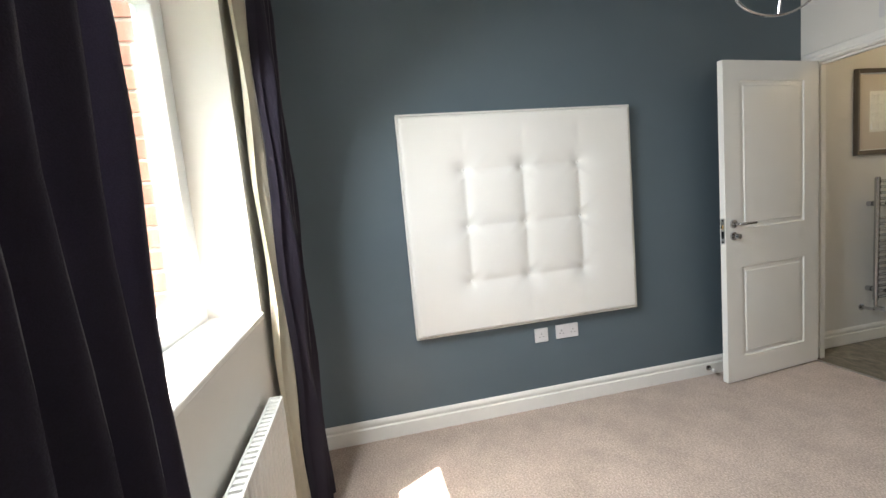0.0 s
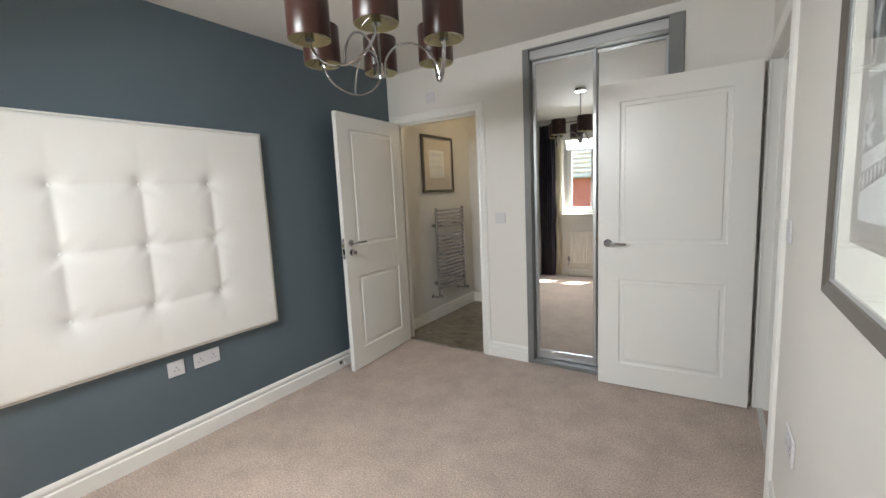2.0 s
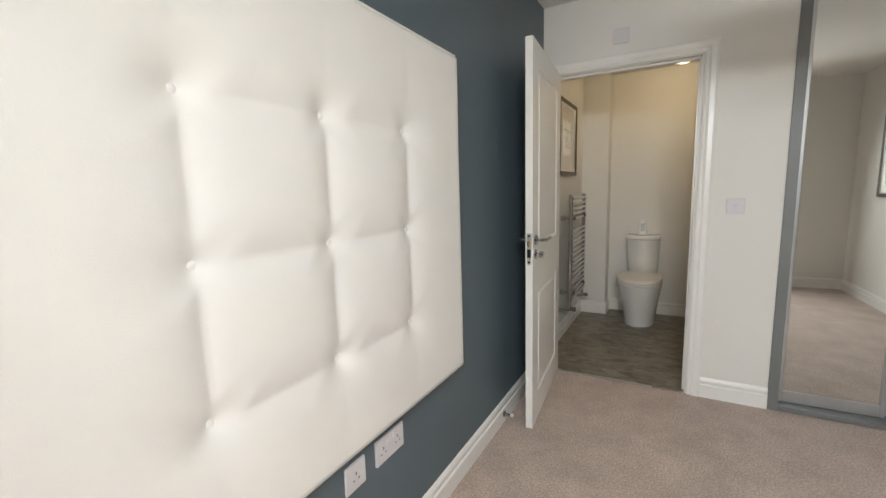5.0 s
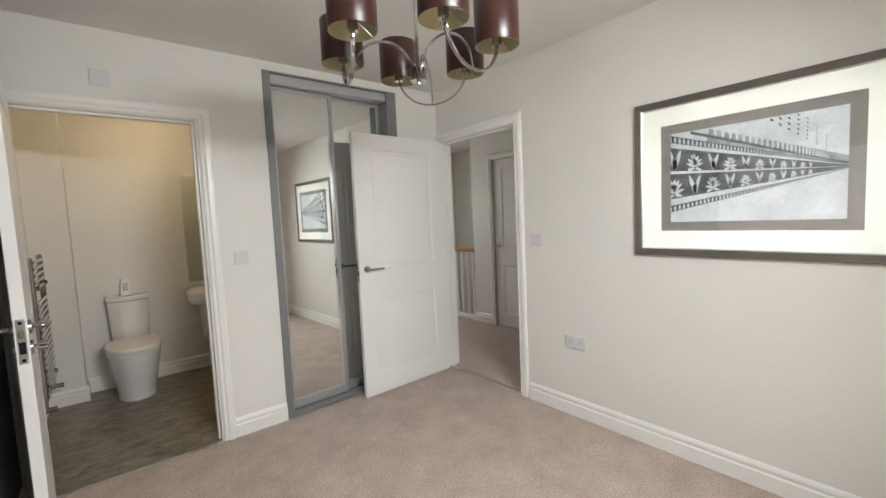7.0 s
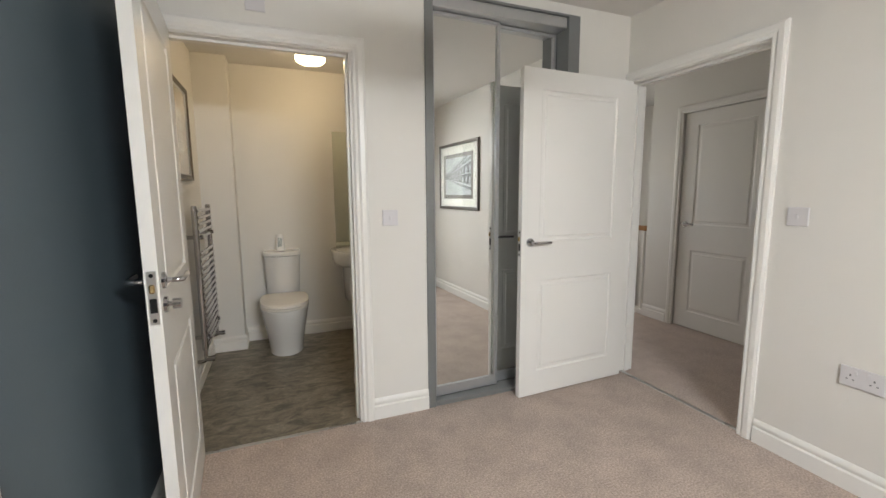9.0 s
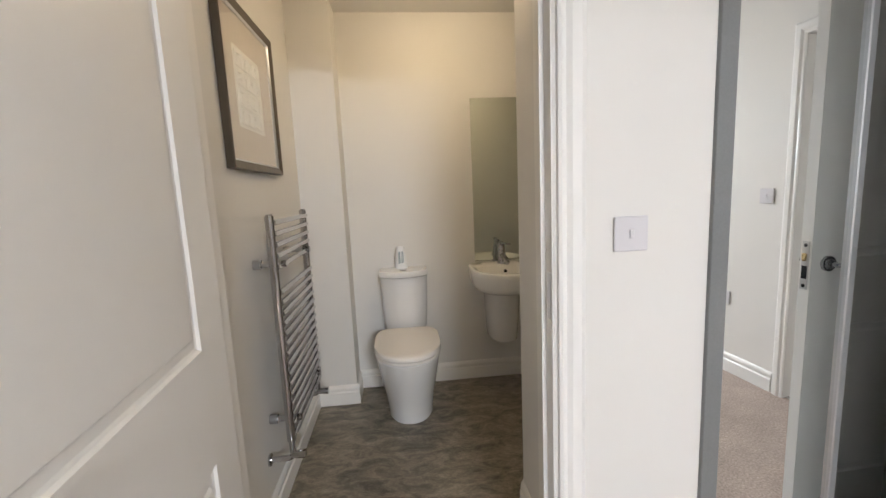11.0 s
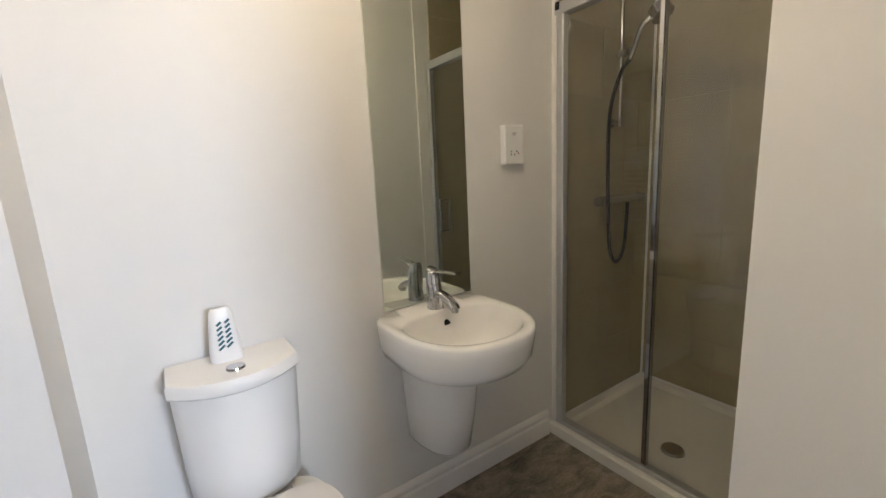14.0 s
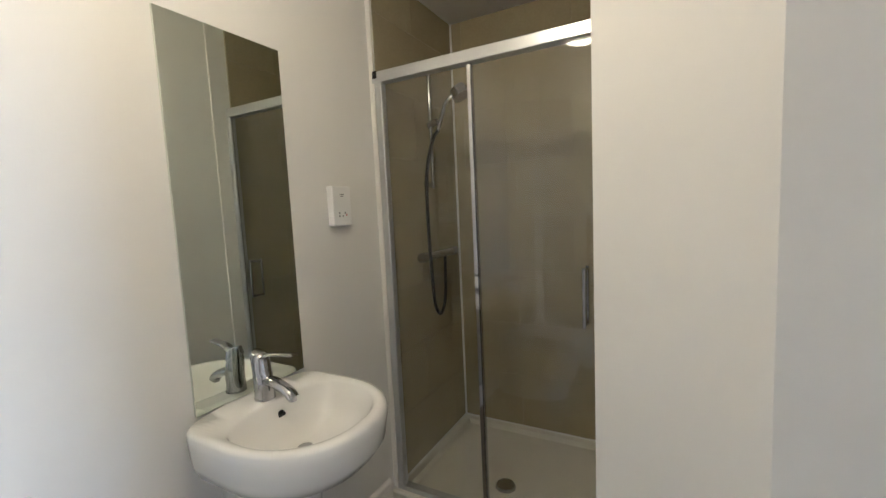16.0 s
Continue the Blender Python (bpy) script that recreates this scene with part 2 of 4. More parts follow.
struct("floor", boxes(((-0.3, YW - 0.3, -0.12), (W + 0.11, 0.0, 0.0)), ((W + 0.11, -1.6, -0.12), (4.16, 2.6, 0.0))), M_CARPET,
       "pinkish taupe pile carpet with worn nap", "floor")
struct("ensuite_floor", boxes(((-0.12, 0.0, -0.12), (2.84, YB + 0.1, -0.004))), M_VINYL, "dark grey-brown slate patterned vinyl floor", "floor")
struct("threshold_strip", boxes(((EN_L, -0.012, -0.002), (EN_R, 0.008, 0.005)), bevel=0.002), M_BRUSHED, "thin metal carpet strip in the doorway", "trim")
struct("threshold_strip", boxes(((W + 0.012, LD_S, -0.002), (W + 0.04, LD_N, 0.004)), bevel=0.002), M_BRUSHED, "dull metal carpet strip in the landing doorway", "trim")
struct("ceiling", boxes(((-0.1, YW - 0.3, H), (4.3, 0.1, H + 0.1)), ((W, 0.1, H), (5.3, 2.7, H + 0.1))), M_CEIL, "plain white painted ceiling", "ceiling")
struct("ensuite_ceiling", boxes(((-0.1, 0.1, HE), (2.73, YB + 0.1, HE + 0.1))), M_CEIL, "plain white bathroom ceiling", "ceiling")
struct("wall_blue", boxes(((-0.1, YW - 0.3, 0), (0.02, 0, H))), M_BLUE, "slate blue painted feature wall", "wall")
struct("wall_far", boxes(((-0.1, 0, 0), (EN_L, 0.1, H)), ((EN_L, 0, HEAD), (EN_R, 0.1, H)), ((EN_R, 0, 0), (ROBE_L + 0.01, 0.1, H)),
                         ((ROBE_L + 0.01, 0, ROBE_T - 0.01), (ROBE_R - 0.01, 0.1, H)), ((ROBE_R - 0.01, 0, 0), (W, 0.1, H))), M_WHITE,
       "warm white painted wall with doorway and wardrobe recess", "wall")
struct("wall_picture", boxes(((W, YW - 0.3, 0), (W + 0.11, LD_S, H)), ((W, LD_S, HEAD), (W + 0.11, LD_N, H)), ((W, LD_N, 0), (W + 0.11, 2.6, H))),
       M_WHITE, "warm white painted wall with the landing doorway", "wall")
struct("wall_window", boxes(((0, YW - 0.236, 0), (WX0, YW, H)), ((WX1, YW - 0.236, 0), (W, YW, H)), ((WX0, YW - 0.236, 0), (WX1, YW, WZ0)),
                            ((WX0, YW - 0.236, WZ1), (WX1, YW, H))), M_WHITE, "warm white painted wall under and around the window", "wall")
struct("wall_ensuite_side", boxes(((XL - 0.1, 0.1, 0), (XL, YB, HE))), M_BATHWALL, "white painted bathroom side wall", "wall")
struct("wall_ensuite_back", boxes(((XL - 0.1, YB, 0), (2.72, YB + 0.1, HE))), M_BATHWALL, "white painted bathroom back wall", "wall")
struct("wall_boxing", boxes(((XL, 1.50, 0), (0.225, YB, HE))), M_BATHWALL, "white boxed-in pipe casing in the corner", "wall")
# the passage wall, its splayed corner and the wall beside the shower
bm = bmesh.new()
plan = [(0.972, 0.1), (0.972, 0.505), (1.15, 0.716), (1.80, 0.716), (1.80, 0.65), (1.19, 0.65), (1.03, 0.46), (1.03, 0.1)]
loft(bm, [[Vector((x, y, z)) for x, y in plan] for z in (0, HE)])
struct("wall_passage", bm, M_BATHWALL, "white passage wall with a splayed corner", "wall")
struct("wall_shower_side", boxes(((1.80, 0.64, 0), (2.72, 0.725, HE))), M_BATHWALL, "wall between shower and wardrobe", "wall")
struct("wall_shower_end", boxes(((2.63, 0.725, 0), (2.72, YB, HE))), M_BATHWALL, "end wall of the shower", "wall")
struct("wall_wardrobe_back", boxes(((1.17, 0.6, 0), (W, 0.64, H)), ((1.2, 0.1, 0), (1.24, 0.6, H)), ((2.45, 0.1, 0), (2.49, 0.6, H))), M_WHITE,
       "inner walls of the wardrobe recess", "wall")
# landing
LX = 4.06
struct("wall_landing", boxes(((LX, -1.6, 0), (LX + 0.1, -0.17, H)), ((LX, -0.17, 2.0), (LX + 0.1, 0.61, H)), ((LX, 0.61, 0), (LX + 0.1, 0.96, H)),
                             ((LX + 0.056, -0.17, 0), (LX + 0.1, 0.61, 2.0))), M_WHITE, "shaded white landing wall around a closed door", "wall")
struct("wall_stairwell", boxes(((5.2, -1.6, -2.6), (5.3, 2.7, H)), ((LX + 0.1, 0.85, -2.6), (5.2, 0.93, H)), ((LX + 0.0, 0.93, -2.6), (LX + 0.04, 2.6, -0.12))),
       M_WHITE, "stairwell wall in shade", "wall")
struct("wall_landing_end", boxes(((W + 0.11, 2.6, 0), (3.0, 2.7, H)), ((3.7, 2.6, -2.6), (5.3, 2.7, H)), ((3.0, 2.6, 0), (3.7, 2.7, 1.25)),
                                 ((3.0, 2.6, 1.8), (3.7, 2.7, H))), M_WHITE, "end wall of the landing with an opening for the added window", "wall")
struct("wall_landing_near", boxes(((W + 0.11, -1.7, 0), (LX + 0.1, -1.6, H))), M_WHITE, "near end wall of the landing", "wall")
struct("stair_floor", boxes(((LX + 0.1, 0.85, -2.7), (5.2, 2.6, -2.6))), M_CARPET, "carpet at the foot of the stairwell", "floor")

SKIRT = [(0, 0), (0.016, 0), (0.016, 0.076), (0.009, 0.083), (0.009, 0.088), (0.0125, 0.093), (0.0115, 0.105), (0.007, 0.116), (0.002, 0.122), (0, 0.122)]


def skirting(name, runs):
    bm = bmesh.new()
    for a, b, out in runs:
        sweep(bm, SKIRT, a, b, out)
    return struct(name, bm, M_GLOSS, "white moulded skirting board", "baseboard", smooth=40)


skirting("baseboard", [((0.02, YW, 0), (0.02, -0.02, 0), (1, 0, 0))])
skirting("baseboard", [((0.985, 0, 0), (ROBE_L, 0, 0), (0, -1, 0))])
skirting("baseboard", [((ROBE_R, 0, 0), (W, 0, 0), (0, -1, 0))])
skirting("baseboard", [((W, -0.955, 0), (W, YW, 0), (-1, 0, 0))])
skirting("baseboard", [((0.036, YW, 0), (W - 0.016, YW, 0), (0, 1, 0))])
skirting("baseboard", [((XL, 0.1, 0), (XL, 1.5, 0), (1, 0, 0)), ((XL, 1.5, 0), (0.241, 1.5, 0), (0, -1, 0)), ((0.225, 1.5, 0), (0.225, YB, 0), (1, 0, 0)),
                       ((0.225, YB, 0), (1.83, YB, 0), (0, -1, 0))])
skirting("baseboard", [((0.972, 0.1, 0), (0.972, 0.505, 0), (-1, 0, 0)), ((0.972, 0.505, 0), (1.15, 0.716, 0), (-0.78, 0.62, 0))])
skirting("baseboard", [((LX, 0.68, 0), (LX, 0.96, 0), (-1, 0, 0)), ((LX, -1.6, 0), (LX, -0.24, 0), (-1, 0, 0)),
                       ((W + 0.11, 0.04, 0), (W + 0.11, 2.6, 0), (1, 0, 0)), ((W + 0.11, 2.6, 0), (LX, 2.6, 0), (0, -1, 0))])

ARCH = [(0.0, 0.0), (0.0, 0.012), (0.008, 0.016), (0.02, 0.012), (0.032, 0.02), (0.055, 0.02), (0.068, 0.012), (0.068, 0.0)]


def architrave(name, axis, wall, out, a, b, top, only=(1, 1)):
    """A mitred moulding round an opening from a to b along axis, on the plane at `wall`, standing out by `out` (+1 or -1)."""
    bm = bmesh.new()

    def at(u, z, d):
        return Vector((u, wall + out * d, z)) if axis == "x" else Vector((wall + out * d, u, z))
    lo, hi = min(a, b), max(a, b)
    rows = []
    if only[0]:
        rows.append([at(lo - w, 0, d) for w, d in ARCH])
    rows.append([at(lo - w * only[0], top + w, d) for w, d in ARCH])
    rows.append([at(hi + w * only[1], top + w, d) for w, d in ARCH])
    if only[1]:
        rows.append([at(hi + w, 0, d) for w, d in ARCH])
    loft(bm, rows)
    return struct(name, bm, M_GLOSS, "white moulded door architrave", "trim", smooth=30)


architrave("architrave", "x", 0, -1, EN_L + 0.008, EN_R + 0.008, HEAD)
architrave("architrave", "y", W, -1, LD_N - 0.006, LD_S + 0.006, HEAD)
architrave("architrave", "y", W + 0.11, 1, LD_N - 0.006, LD_S + 0.006, HEAD)
architrave("architrave", "y", LX, -1, 0.604, -0.164, 1.994)
# door linings with stops
struct("door_lining", boxes(((EN_L - 0.02, 0.002, 0), (EN_L + 0.004, 0.098, HEAD)), ((EN_R - 0.004, 0.002, 0), (EN_R + 0.02, 0.098, HEAD)),
                            ((EN_L + 0.004, 0.002, HEAD - 0.004), (EN_R - 0.004, 0.098, HEAD + 0.02)),
                            ((EN_R - 0.016, 0.045, 0), (EN_R - 0.004, 0.085, HEAD - 0.004)), ((EN_L + 0.004, 0.045, 0), (EN_L + 0.016, 0.085, HEAD - 0.004)),
                            ((EN_L + 0.016, 0.045, HEAD - 0.016), (EN_R - 0.016, 0.085, HEAD - 0.004))), M_GLOSS, "white door lining with stop", "trim")
struct("door_lining", boxes(((W + 0.002, LD_N - 0.004, 0), (W + 0.108, LD_N + 0.02, HEAD)), ((W + 0.002, LD_S - 0.02, 0), (W + 0.108, LD_S + 0.004, HEAD)),
                            ((W + 0.002, LD_S + 0.004, HEAD - 0.004), (W + 0.108, LD_N - 0.004, HEAD + 0.02)),
                            ((W + 0.045, LD_S + 0.004, 0), (W + 0.085, LD_S + 0.016, HEAD - 0.004)), ((W + 0.045, LD_N - 0.016, 0), (W + 0.085, LD_N - 0.004, HEAD - 0.004)),
                            ((W + 0.045, LD_S + 0.016, HEAD - 0.016), (W + 0.085, LD_N - 0.016, HEAD - 0.004))), M_GLOSS, "white door lining with stop", "trim")
struct("strike_plate", boxes(((EN_R - 0.006, 0.008, 0.94), (EN_R - 0.0035, 0.03, 1.06)), bevel=0.001), M_BRUSHED, "small steel strike plate in the door lining", "trim")


# ---- doors ----
def door_face(bm, w, h, y, s, panels, stile):
    """One moulded face in the plane y, whose panels sink along s."""
    xs = [0, stile, w - stile, w]
    zs = [0] + [z for p in panels for z in p] + [h]
    for i in range(3):
        for j in range(len(zs) - 1):
            x0, x1, z0, z1 = xs[i], xs[i + 1], zs[j], zs[j + 1]
            if i == 1 and j % 2 == 1:
                rings = []
                for inset, depth in ((0, 0), (0.004, 0.006), (0.010, 0.0085), (0.028, 0.0065), (0.034, 0.001), (0.040, 0.0005)):
                    rings.append([Vector((x0 + inset, y + s * depth, z0 + inset)), Vector((x1 - inset, y + s * depth, z0 + inset)),
                                  Vector((x1 - inset, y + s * depth, z1 - inset)), Vector((x0 + inset, y + s * depth, z1 - inset))])
                loft(bm, rings, cap=(False, True))
            else:
                bm.faces.new([bm.verts.new(p) for p in ((x0, y, z0), (x1, y, z0), (x1, y, z1), (x0, y, z1))])


def lever(bm, x, y, s, z, way):
    """A lever handle on a round rose, standing out along s from the face y, pointing along way."""
    cyl(bm, (x, y, z), (x, y + s * 0.009, z), 0.026, 0.025, 24)
    cyl(bm, (x, y + s * 0.009, z), (x, y + s * 0.013, z), 0.018, 0.012, 20)
    tube(bm, [(x, y + s * 0.01, z), (x, y + s * 0.04, z), (x + way * 0.008, y + s * 0.052, z), (x + way * 0.03, y + s * 0.055, z + 0.001),
              (x + way * 0.075, y + s * 0.055, z), (x + way * 0.118, y + s * 0.053, z - 0.001)], 0.0085, 12)


def door(name, w, m, label, thumbturn=False, hz=0.975):
    h, th, stile = 1.981, 0.036, 0.128
    bm = bmesh.new()
    panels = [(0.155, 0.735), (0.975, 1.865)]
    door_face(bm, w, h, 0.0, 1, panels, stile)
    door_face(bm, w, h, th, -1, panels, stile)
    for quad in (((0, 0, 0), (0, th, 0), (0, th, h), (0, 0, h)), ((w, 0, 0), (w, th, 0), (w, th, h), (w, 0, h)),
                 ((0, 0, h), (w, 0, h), (w, th, h), (0, th, h)), ((0, 0, 0), (w, 0, 0), (w, th, 0), (0, th, 0))):
        bm.faces.new([bm.verts.new(p) for p in quad])
    bmesh.ops.remove_doubles(bm, verts=bm.verts, dist=0.0004)
    root = new(name)
    tagged(root, label, "door")
    part("leaf", bm, M_GLOSS, root, smooth=20)
    for y, s in ((0.0, -1), (th, 1)):
        bm = bmesh.new()
        lever(bm, w - 0.06, y, s, hz, -1)
        part("lever_handle", bm, M_CHROME, root, "polished chrome lever handle on a round rose", smooth=40)
    bm = boxes(((w - 0.0005, 0.006, 0.889), (w + 0.0025, th - 0.006, 1.049)), bevel=0.001)
    plate = part("lock_plate", bm, M_BRUSHED, root, "steel mortice lock plate with screws")
    bm = boxes(((w + 0.002, 0.011, 0.984), (w + 0.011, 0.025, 1.01)), bevel=0.003)
    part("latch_bolt", bm, M_BRASS, plate, "brass latch bolt")
    bm = boxes(((w + 0.0022, 0.009, 0.925), (w + 0.0032, 0.027, 0.968)))
    part("keyhole", bm, M_BLACK, plate)
    for z in (0.902, 1.036):
        bm = cyl(bmesh.new(), (w + 0.002, 0.018, z), (w + 0.0035, 0.018, z), 0.006)
        part("screw", bm, M_BLACK, plate, "dark recessed screw")
    if thumbturn:
        bm = bmesh.new()
        cyl(bm, (w - 0.06, th, 0.935), (w - 0.06, th + 0.009, 0.935), 0.026, 0.025, 24)
        part("rose", bm, M_CHROME, root, smooth=40)
        bm = bmesh.new()
        cyl(bm, (w - 0.06, th + 0.009, 0.935), (w - 0.06, th + 0.022, 0.935), 0.008)
        cyl(bm, (w - 0.06, th + 0.022, 0.935), (w - 0.06, th + 0.044, 0.935), 0.017, 0.016, 24)
        part("thumbturn", bm, M_CHROME, root, smooth=40)
        bm = bmesh.new()
        cyl(bm, (w - 0.06, 0, 0.935), (w - 0.06, -0.009, 0.935), 0.026, 0.025, 24)
        part("release_rose", bm, M_CHROME, root, smooth=40)
    for z in (0.2, 1.0, 1.75):
        bm = bmesh.new()
        cyl(bm, (-0.004, -0.004, z - 0.045), (-0.004, -0.004, z + 0.045), 0.0065, n=12)
        box(bm, (-0.002, 0.001, z - 0.045), (0.0005, th - 0.006, z + 0.045))
        part("hinge", bm, M_BRUSHED, root, "brushed steel butt hinge", smooth=40)
    root.matrix_world = m
    return root


door("ensuite_door", 0.80, pose(0.099, -0.012, 0.008, 0, 0, -85.4), "open white two-panel ensuite door with chrome lever", True, 1.01)
door("landing_door", 0.845, pose(2.712, -0.05, 0.008, 0, 0, 180 + 2.2), "open white two-panel bedroom door by the wardrobe")
door("closed_landing_door", 0.762, pose(LX + 0.05, -0.161, 0.009, 0, 0, 90), "closed white two-panel door on the landing wall")

# ---- window ----
win = thing("window_1", (1.21, YW - 0.2, WZ0), "white uPVC casement window with two panes", "window", kind="structure")
FY0, FY1 = YW - 0.235, YW - 0.175
bm = boxes(((WX0, FY0, WZ0), (WX0 + 0.06, FY1, WZ1)), ((WX1 - 0.06, FY0, WZ0), (WX1, FY1, WZ1)), ((WX0 + 0.06, FY0, WZ0), (WX1 - 0.06, FY1, WZ0 + 0.06)),
           ((WX0 + 0.06, FY0, WZ1 - 0.06), (WX1 - 0.06, FY1, WZ1)), ((1.175, FY0, WZ0 + 0.06), (1.245, FY1, WZ1 - 0.06)), bevel=0.006, seg=2)
part("window_frame", bm, M_UPVC, win)
for x0, x1 in ((WX0 + 0.06, 1.175), (1.245, WX1 - 0.06)):
    a, b, c, d = x0 + 0.004, x1 - 0.004, WZ0 + 0.064, WZ1 - 0.064
    bm = boxes(((a, FY0 + 0.008, c), (a + 0.05, FY1 + 0.012, d)), ((b - 0.05, FY0 + 0.008, c), (b, FY1 + 0.012, d)),
               ((a + 0.05, FY0 + 0.008, c), (b - 0.05, FY1 + 0.012, c + 0.05)), ((a + 0.05, FY0 + 0.008, d - 0.05), (b - 0.05, FY1 + 0.012, d)), bevel=0.006, seg=2)
    sash = part("sash", bm, M_UPVC, win)
    pane = part("pane", boxes(((a + 0.046, FY0 + 0.026, c + 0.046), (b - 0.046, FY0 + 0.032, d - 0.046))), M_GLASS, sash)
    pane.visible_shadow = False
bm = bmesh.new()
box(bm, (1.252, FY1 + 0.012, 1.40), (1.272, FY1 + 0.024, 1.46), 0.003)
tube(bm, [(1.262, FY1 + 0.024, 1.43), (1.262, FY1 + 0.045, 1.43), (1.262, FY1 + 0.05, 1.40), (1.262, FY1 + 0.05, 1.32)], 0.007)
part("window_handle", bm, M_PLASTIC, win)
struct("window_sill", boxes(((WX0, YW - 0.175, WZ0 - 0.002), (WX1, YW + 0.012, WZ0 + 0.02)), bevel=0.006, seg=2), M_GLOSS, "white painted internal window sill", "sill")

# red brick outer reveal, brick by brick
outer = thing("brick_reveal", (WX0, YW - 0.4, 0), "red brick outer reveal beside the window", "wall", kind="structure")
part("mortar_bed", boxes(((WX0 - 0.2, YW - 0.332, 0.55), (WX0 + 0.008, YW - 0.238, 2.4))), M_MORTAR, outer)
first = None
for i in range(24):
    z = 0.56 + i * 0.075
    if first is None:
        first = part("brick", boxes(((WX0 - 0.20, YW - 0.338, z), (WX0 + 0.014, YW - 0.2365, z + 0.065)), bevel=0.003), M_BRICK, outer)
    else:
        b = new("brick", first.data)
        b.parent, b.matrix_parent_inverse = outer, first.matrix_parent_inverse
        b.location = (0, 0, i * 0.075)

# ---- headboard ----
BY, BZ = (-2.385, -2.035, -1.685), (0.845, 1.16, 1.475)
Y0, Y1, Z0, Z1 = -2.738, -1.335, 0.55, 1.79
NY, NZ = 150, 132


def puff(y, z):
    edge = min(y - Y0, Y1 - y, z - Z0, Z1 - z)
    base = 0.052 * (1 - (1 - min(edge / 0.024, 1)) ** 2.2) if edge > 0 else 0.0
    dip = 0.0
    for yb in BY:
        inside = 1.0 if BZ[0] <= z <= BZ[2] else math.exp(-min(abs(z - BZ[0]), abs(z - BZ[2])) / 0.10)
        dip = max(dip, 0.022 * inside * math.exp(-abs(y - yb) / 0.05))
    for zb in BZ:
        inside = 1.0 if BY[0] <= y <= BY[2] else math.exp(-min(abs(y - BY[0]), abs(y - BY[2])) / 0.09)
        dip = max(dip, 0.016 * inside * math.exp(-abs(z - zb) / 0.045))
    for yb in BY:
        for zb in BZ:
            dip = max(dip, 0.043 * math.exp(-math.hypot(y - yb, z - zb) / 0.055))
    return base - dip + 0.0012 * noise.noise(Vector((y * 7, z * 7, 0)))


hb = thing("headboard", (0, -2.035, Z0), "white buttoned leatherette headboard panel fixed to the blue wall", "headboard")
bm = bmesh.new()
grid = [[bm.verts.new((max(0.024, 0.026 + puff(Y0 + (Y1 - Y0) * i / NY, Z0 + (Z1 - Z0) * j / NZ)), Y0 + (Y1 - Y0) * i / NY, Z0 + (Z1 - Z0) * j / NZ))
         for j in range(NZ + 1)] for i in range(NY + 1)]
for i in range(NY):
    for j in range(NZ):
        bm.faces.new((grid[i][j], grid[i + 1][j], grid[i + 1][j + 1], grid[i][j + 1]))
part("upholstery", bm, M_LEATHER, hb, smooth=80)
bm = bmesh.new()
rim_in, rim_x = 0.004, 0.058
corners = [(rim_x, y, z) for y, z in ((Y0 + rim_in, Z0 + rim_in), (Y1 - rim_in, Z0 + rim_in), (Y1 - rim_in, Z1 - rim_in), (Y0 + rim_in, Z1 - rim_in))]
for a, b in zip(corners, corners[1:] + corners[:1]):
    cyl(bm, a, b, 0.0045, n=10)
    bmesh.ops.create_uvsphere(bm, u_segments=10, v_segments=6, radius=0.0045, matrix=Matrix.Translation(a))
part("piping", bm, M_LEATHER, hb, "white corded edge piping", smooth=60)
part("backing_board", boxes(((0.0205, Y0 + 0.003, Z0 + 0.003), (0.026, Y1 - 0.003, Z1 - 0.003))), M_BLACK, hb)
for yb in BY:
    for zb in BZ:
        bm = bmesh.new()
        bmesh.ops.create_uvsphere(bm, u_segments=14, v_segments=8, radius=1,
                                  matrix=Matrix.Translation((0.026 + puff(yb, zb) + 0.003, yb, zb)) @ Matrix.Diagonal((0.006, 0.0115, 0.0115, 1)))
        part("button", bm, M_LEATHER, hb, smooth=80)


# ---- sockets and switches ----
def plate(name, at, normal, w, h, label, category, rockers=1, sockets=0):
    """A white wall plate whose face looks along normal."""
    n = Vector(normal)
    side = Vector((0, 0, 1)).cross(n)
    m = Matrix.Translation(at) @ Matrix((side, Vector((0, 0, 1)), n)).transposed().to_4x4()
    root = thing(name, at, label, category)

    def p(nm, bm, material, lab=""):
        bm.transform(m)
        return part(nm, bm, material, root, lab)
    p("faceplate", boxes(((-w / 2, -h / 2, 0), (w / 2, h / 2, 0.009)), bevel=0.003, seg=2), M_PLATE)
    for i in range(rockers):
        x = (i - (rockers - 1) / 2) * (w * 0.28 if sockets else 0.02)
        y = h * 0.26 if sockets else 0
        p("rocker", boxes(((x - 0.006, y - 0.011, 0.008), (x + 0.006, y + 0.011, 0.0125)), bevel=0.002), M_PLATE)
    for i in range(sockets):
        x = (i - (sockets - 1) / 2) * w * 0.52
        p("pin_hole", boxes(((x - 0.003, 0.003, 0.0085), (x + 0.003, 0.012, 0.0095))), M_PRINT)
        for dx in (-0.011, 0.011):
            p("pin_hole", boxes(((x + dx - 0.0035, -0.013, 0.0085), (x + dx + 0.0035, -0.008, 0.0095))), M_PRINT)
    return root


